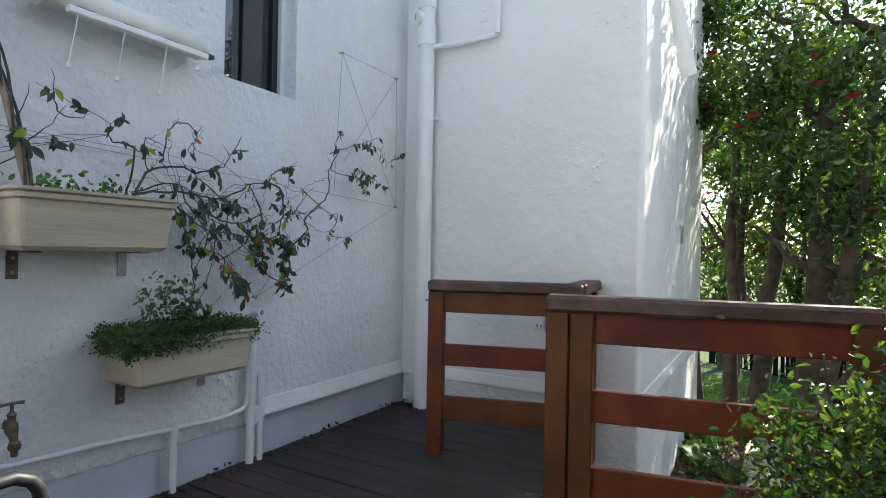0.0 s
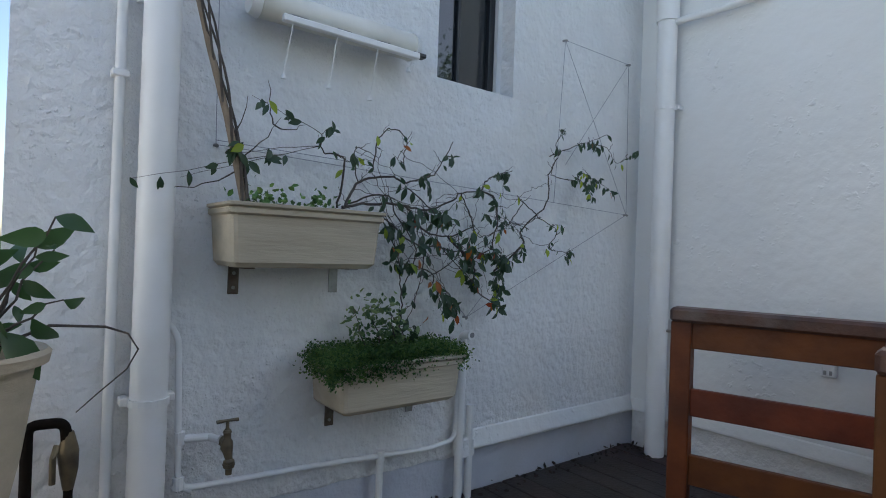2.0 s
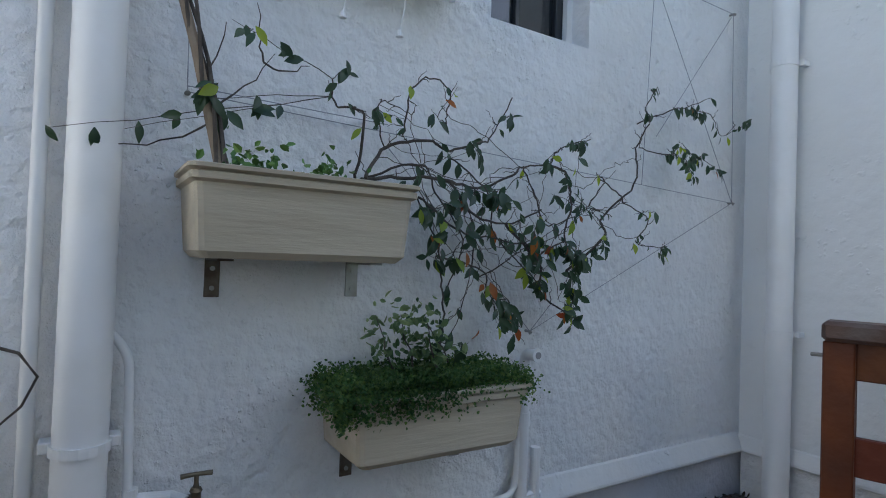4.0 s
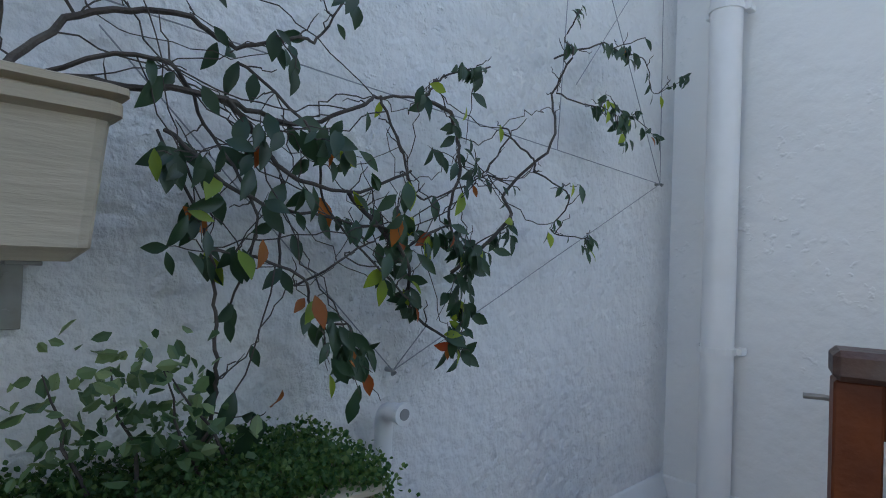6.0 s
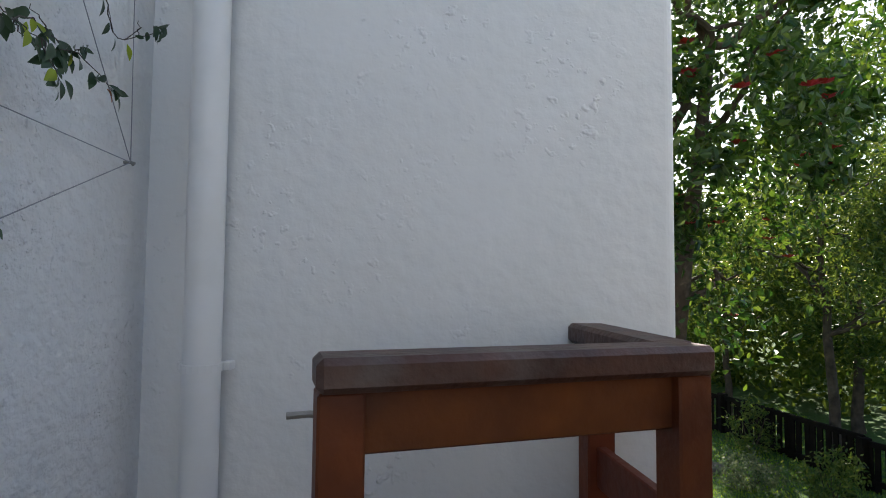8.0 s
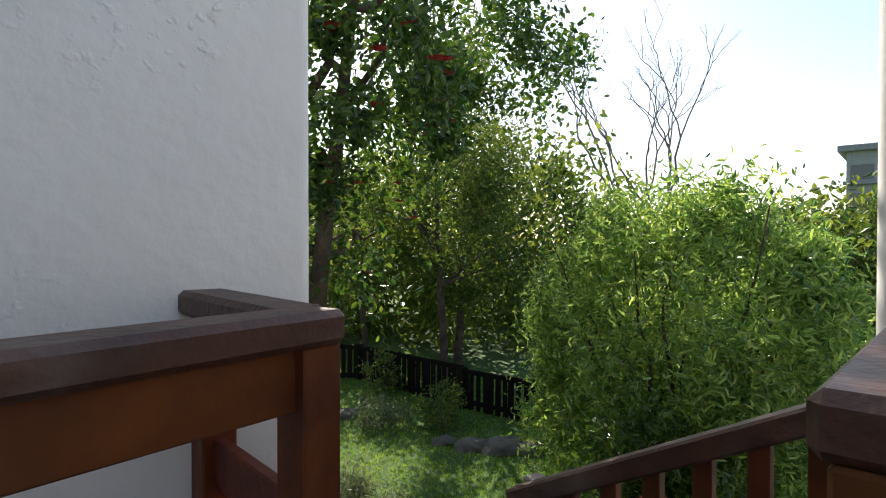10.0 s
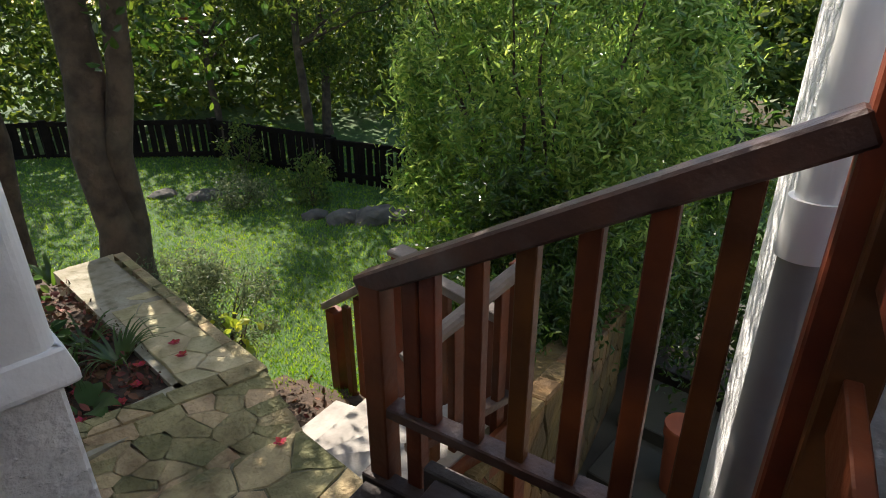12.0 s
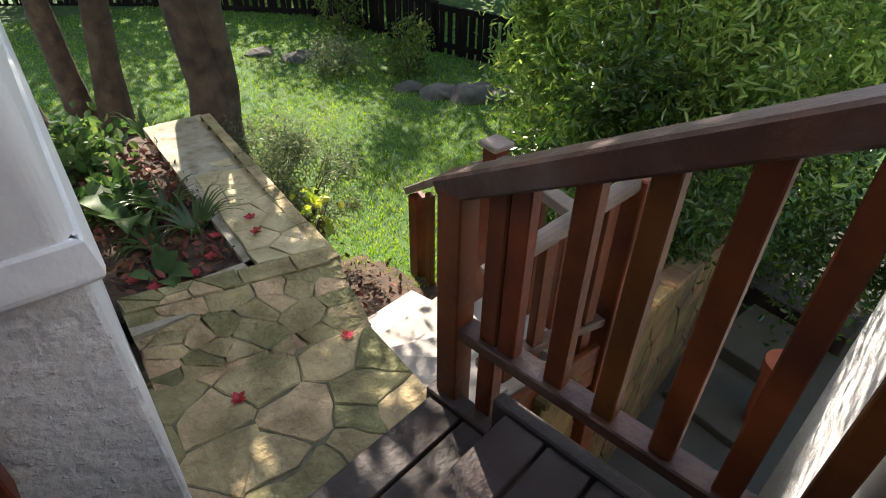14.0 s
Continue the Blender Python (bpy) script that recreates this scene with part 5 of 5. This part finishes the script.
tree("garden_tree", "leafy tree behind the picket fence", 1.5, 15.5, -1.75, 0.12, ((1.5, 15.0, 2.0), (2.4, 1.6, 3.4)), 6000, 0.18, FARLEAF, 44, 60, 0.4)

# a big bright shrub below the stairs
t_ = thing("large_shrub", "large bright green shrub with narrow shiny leaves", "shrub", (6.5, 5.4, -1.75))
for k in range(14):
    a = random.uniform(0, math.tau)
    end = Vector((6.5 + 1.0 * math.cos(a), 5.4 + 1.4 * math.sin(a), random.uniform(0.0, 1.5)))
    part("branch", tube(wander((6.5 + 0.15 * math.cos(a), 5.4 + 0.15 * math.sin(a), -1.8), end, -0.1, 0.08, 7), [0.035, 0.03, 0.026, 0.022, 0.018, 0.014, 0.01, 0.006], 7), BARK, t_, smooth=True)
pts = np.concatenate([cloud(rg, (6.55, 5.35, -0.05), (1.1, 1.7, 1.75), 46000, 230, 0.15, 0.72), cloud(rg, (6.2, 5.3, -1.1), (0.9, 1.8, 0.6), 6000, 60, 0.17, 0.4), cloud(rg, (6.7, 5.35, -0.4), (0.7, 1.2, 1.1), 7000, 90, 0.25, 0.1)])
part("foliage", leaves("foliage", pts, 0.092, SHRUB, rg, droop=0.1, width=0.27, normal=(-0.25, -0.1, 0.2)), None, t_)
t_ = thing("deck_shrub", "small-leaved shrub in a pot by the deck railing", "shrub", (2.72, 1.72, 0.0))
part("pot_body", tube([(2.75, 1.75, 0.0), (2.75, 1.75, 0.22), (2.75, 1.75, 0.26)], [0.13, 0.17, 0.18], 20), TERRACOTTA, t_, smooth=True)
for k in range(9):
    part("branch", tube(wander((2.75, 1.75, 0.24), (2.75 + random.uniform(-0.3, 0.25), 1.75 + random.uniform(-0.3, 0.15), random.uniform(0.5, 0.98)), 0, 0.03, 5), [0.008, 0.007, 0.006, 0.005, 0.004, 0.003], 6), STEM, t_)
part("foliage", leaves("foliage", cloud(rg, (2.75, 1.70, 0.48), (0.34, 0.30, 0.42), 5600, 80, 0.07, 0.2), 0.028, CAMELLIA, rg, width=0.5), None, t_)


def low_shrub(label, x, y, z, r, n, size, m, h=1.0, width=0.4):
    t = thing("low_shrub", label, "shrub", (x, y, z))
    for k in range(6):
        a = random.uniform(0, math.tau)
        part("branch", tube(wander((x, y, z - 0.05), (x + r * 0.7 * math.cos(a), y + r * 0.7 * math.sin(a), z + r * h * 1.2), 0, 0.03, 4), [0.01, 0.008, 0.006, 0.004, 0.003], 6), BARK, t)
    part("foliage", leaves("foliage", cloud(rg, (x, y, z + r * h * 0.8), (r, r, r * h), n, 40, r * 0.16, 0.3), size, m, rg, width=width), None, t)
    return t


PALE = leaf_mat("pale_grey_green_leaf", (0.12, 0.16, 0.08), (0.07, 0.10, 0.05), 0.5, 0.4, 0.3)
YELLOW = leaf_mat("yellow_green_leaf", (0.36, 0.40, 0.06), (0.16, 0.26, 0.05), 0.5, 0.4, 0.4)
low_shrub("rounded shrub at the lawn's edge before the fence", 6.05, 8.9, -1.75, 0.42, 1500, 0.06, FARLEAF)
low_shrub("low pale grey-green shrub at the lawn's edge", 5.35, 9.6, -1.75, 0.42, 1500, 0.05, PALE, 0.6)
low_shrub("upright shrub in front of the fence", 6.15, 11.0, -1.75, 0.35, 900, 0.07, FARLEAF, 1.6)
low_shrub("shrub with yellow-green leaves beside the stone wall", 2.98, 5.35, -1.15, 0.15, 46, 0.06, YELLOW, 1.1, 0.75)
low_shrub("grey rosemary bush beside the stone wall", 3.08, 5.75, -1.4, 0.36, 5200, 0.042, PALE, 1.25, 0.24)
low_shrub("grey rosemary bush under the camellia", 2.98, 6.2, -1.35, 0.32, 4000, 0.035, PALE, 1.0, 0.25)
low_shrub("dark understorey shrub in the shade below the yard", 5.2, 4.7, -1.75, 0.8, 9000, 0.065, CAMELLIA, 1.0)
low_shrub("dark understorey shrub above the retaining wall", 4.3, 4.4, -1.7, 0.55, 5200, 0.055, CAMELLIA, 0.9)
low_shrub("dark potted shrub at the end of the yard", 7.3, 3.5, -2.6, 1.15, 10000, 0.08, CAMELLIA, 1.15)
low_shrub("dense green ground cover against the house", 1.93, 5.45, -0.66, 0.20, 170, 0.075, HERB, 0.38, 0.6)
low_shrub("dense green ground cover against the house", 1.9, 6.0, -0.66, 0.26, 240, 0.075, HERB, 0.38, 0.6)
low_shrub("dense green ground cover under the camellia", 1.9, 6.9, -0.95, 0.32, 300, 0.075, HERB, 0.38, 0.6)


def strappy(label, x, y, z, n, length, m, width=0.06, lean=0.7):
    t = thing("strappy_plant", label, "plant", (x, y, z))
    for k in range(n):
        a = random.uniform(0, math.tau)
        l = length * random.uniform(0.6, 1.1)
        d = Vector((math.cos(a), math.sin(a), 0))
        s = Vector((-d.y, d.x, 0)) * width * length * 0.5
        base = Vector((x, y, z)) + d * 0.03
        bm = bmesh.new()
        rows = []
        for i in range(6):
            f = i / 5
            p = base + d * l * lean * f + Vector((0, 0, l * (f - 0.55 * f * f * (1 + lean * 0.4))))
            wd = math.sin(math.pi * min(0.98, 0.15 + 0.85 * f)) if width > 0.2 else (1 - f * 0.9)
            rows.append((bm.verts.new(p + s * wd), bm.verts.new(p + Vector((0, 0, -0.15 * s.length)) ), bm.verts.new(p - s * wd)))
        for r0, r1 in zip(rows, rows[1:]):
            bm.faces.new((r0[0], r0[1], r1[1], r1[0]))
            bm.faces.new((r0[1], r0[2], r1[2], r1[1]))
        part("blade", bm, m, t, smooth=True)
    return t


strappy("tuft of dark strap leaves in the mulch bed", 2.22, 4.98, -0.66, 34, 0.34, CAMELLIA)
strappy("tuft of dark strap leaves in the mulch bed", 2.16, 5.25, -0.66, 26, 0.32, CAMELLIA)
strappy("tuft of bright strap leaves in the mulch bed", 2.02, 4.95, -0.66, 16, 0.30, HERB, 0.1)
strappy("broad paddle-leaved plant in the mulch bed", 2.0, 5.2, -0.64, 5, 0.36, HERB, 0.36, 0.7)
strappy("small rosette of broad leaves at the wall", 1.98, 4.68, -0.64, 8, 0.15, HERB, 0.5, 0.9)
strappy("upright strap leaves at the foot of the camellia", 2.4, 7.0, -1.0, 18, 0.5, CAMELLIA, 0.07, 0.4)

# fallen blossom
random.seed(9)
for x, y, z in ((2.50, 4.02, FLAG), (2.03, 3.97, FLAG), (1.88, 3.55, FLAG), (1.86, 4.4, FLAG), (2.44, 4.83, TOPZ), (2.42, 4.70, TOPZ), (2.2, 4.70, -0.65), (2.1, 4.62, -0.65), (1.94, 4.62, -0.65), (2.27, 4.85, -0.65), (1.88, 4.72, -0.65), (2.0, 4.85, -0.65)):
    b_ = tagged(blossom(None, (0, 0, 0), 0.032, "fallen_blossom"), "fallen red camellia blossom on the stone", "flower", "fallen blossom")
    b_.location = (x, y, z + 0.006)
    b_.rotation_euler = (0, 0, random.uniform(0, 6))
# leaf litter
LITTER = mat("dead_leaf", (0.20, 0.09, 0.04), 0.8, (0.11, 0.05, 0.03), 5.0, per_island=0.5)
pts = np.concatenate([np.stack([rg.uniform(1.82, 2.34, 900), rg.uniform(4.58, 6.1, 900), np.full(900, -0.653)], 1),
                      np.stack([rg.normal(3.0, 0.28, 700), rg.normal(5.05, 0.4, 700), np.zeros(700)], 1)])
for p in pts[900:]:
    p[2] = lawn_z(p[0], p[1]) + 0.01
pts = pts[[i for i in range(len(pts)) if not (pts[i][0] > 2.6 and pts[i][1] < 4.75)]]
tagged(part("leaf_litter", leaves("leaf_litter", pts, 0.045, LITTER, rg, width=0.5, spread=0.6, fold=0.05), None), "brown dead leaves lying on the mulch and soil", "leaves", kind="stuff")
pts = np.stack([np.concatenate([rg.uniform(0.0, 0.12, 90), rg.uniform(0.05, 0.5, 40)]), np.concatenate([rg.uniform(1.5, 3.45, 90), rg.uniform(3.25, 3.47, 40)]), np.full(130, 0.012)], 1)
tagged(part("leaf_litter", leaves("leaf_litter", pts, 0.030, mat("dark_rotted_leaf", (0.050, 0.030, 0.020), 0.85, (0.025, 0.016, 0.012), 5.0, per_island=0.4), rg, width=0.5, spread=0.6, fold=0.1), None), "dark dead leaves swept along the wall base on the deck", "leaves", kind="stuff")
bm_ = bmesh.new()
bmesh.ops.create_grid(bm_, x_segments=24, y_segments=30, size=1)
for v in bm_.verts:
    v.co = Vector((3.0 + 0.75 * v.co.x, 5.0 + 0.95 * v.co.y, 0))
    d = math.hypot((v.co.x - 3.0) / 0.6, (v.co.y - 5.0) / 0.8) + 0.35 * noise.noise(v.co * 4)
    v.co.z = lawn_z(v.co.x, v.co.y) + (0.014 if d < 1 else -0.05)
setting("bare_soil", bm_, SOIL, "worn brown earth with litter at the foot of the stairs", "soil", True)
# lawn blades
n = 140000
u = np.stack([rg.uniform(0.0, 8.6, n), 4.9 + 9.5 * rg.uniform(0, 1, n) ** 1.5, np.zeros(n)], 1)
for p in u:
    p[2] = lawn_z(p[0], p[1])
keep = (np.hypot((u[:, 0] - 3.0) / 0.72, (u[:, 1] - 5.0) / 0.95) > 1 - 0.5 * rg.random(n)) & (u[:, 1] > 4.3 + 0.12 * (u[:, 0] - 4)) & ((u[:, 0] > 2.68) | (u[:, 1] > 8.6))
tagged(part("grass", leaves("grass", u[keep], 0.040, GRASS, rg, width=0.18, spread=0.6, normal=(0, 0, 1.0), fold=0.02), None), "short green lawn grass", "grass", kind="stuff")
# rocks by the lawn
for x, y, s in ((6.0, 8.1, 0.22), (6.35, 7.8, 0.28), (6.7, 7.5, 0.25), (5.1, 10.3, 0.2), (4.7, 10.8, 0.16), (5.8, 8.5, 0.16)):
    bm = bmesh.new()
    bmesh.ops.create_icosphere(bm, subdivisions=3, radius=1)
    for v in bm.verts:
        v.co *= 1 + 0.25 * noise.noise(v.co * 1.7 + Vector((x, y, 0)))
        v.co = Vector((x + v.co.x * s * 1.3, y + v.co.y * s, lawn_z(x, y) + v.co.z * s * 0.55))
    tagged(part("boulder", bm, DARKROCK, None, "", True), "flat weathered boulder at the edge of the lawn", "rock", "boulders")


# ---------------------------------------------------------------- far things
BARETWIG = mat("grey_brown_winter_bark", (0.20, 0.155, 0.12), 0.9, (0.12, 0.09, 0.07), 3.0)


def bare_tree(x, y, h, seed):
    t = thing("bare_tree", "tall bare winter tree against the bright sky", "tree", (x, y, -2))
    rr = random.Random(seed)

    def grow(p, d, l, r, depth):
        q = p + d * l
        part("limb" if depth else "trunk", tube(wander(p, q, 0, l * 0.05, 4, rr), [r, r * 0.92, r * 0.85, r * 0.78, r * 0.7], 6), BARETWIG, t)
        if depth < 5:
            for _ in range(2 if depth else 3):
                e = (d + Vector((rr.uniform(-1, 1), rr.uniform(-1, 1), rr.uniform(-0.1, 0.5))) * 0.62).normalized()
                grow(q, e, l * rr.uniform(0.55, 0.8), r * 0.62, depth + 1)
    grow(Vector((x, y, -2.2)), Vector((0, 0, 1)), h * 0.40, 0.12, 0)


bare_tree(25.5, 20.5, 13.5, 1)
bare_tree(28.5, 19.6, 12.5, 2)
bare_tree(31.0, 22.6, 13.5, 3)
rg = np.random.default_rng(30)
pts = []
for k in range(46):
    a = radians(-16 + 90 * k / 45)
    d = rg.uniform(17, 26)
    low = 1.0 if math.degrees(a) < 42 else 1.9
    c = (d * math.sin(math.pi / 2 - a), d * math.cos(math.pi / 2 - a), 0.2 * low)
    pts.append(cloud(rg, c, (2.2, 2.2, 2.0 * low), 2000, 40, 0.4, 0.2))
tagged(part("distant_woods", leaves("distant_woods", np.concatenate(pts), 0.23, FARLEAF, rg, width=0.5), None), "pale green woodland beyond the garden fence", "woods", kind="stuff")


def far_house():
    t = thing("distant_house", "grey house with long dark windows on the far slope", "house", (62, 17, -2))
    m = Matrix.Translation((62, 17.5, 0)) @ Matrix.Rotation(0.25, 4, "Z")
    part("wall", box(-3, -5, -2, 3, 5, 9.0, 0, m), GREYPIPE, t)
    part("roof", box(-3.6, -5.6, 9.0, 3.6, 5.6, 9.5, 0, m), BLUEROCK, t)
    for z in (4.2, 6.6):
        part("balcony", box(-3.5, -5.2, z - 0.5, -3.0, 5.2, z - 0.2, 0, m), BLUEROCK, t)
        for k in range(5):
            part("window", box(-3.06, -4.7 + k * 1.95, z, -2.98, -3.1 + k * 1.95, z + 1.2, 0, m), GLASS_DARK, t)


far_house()
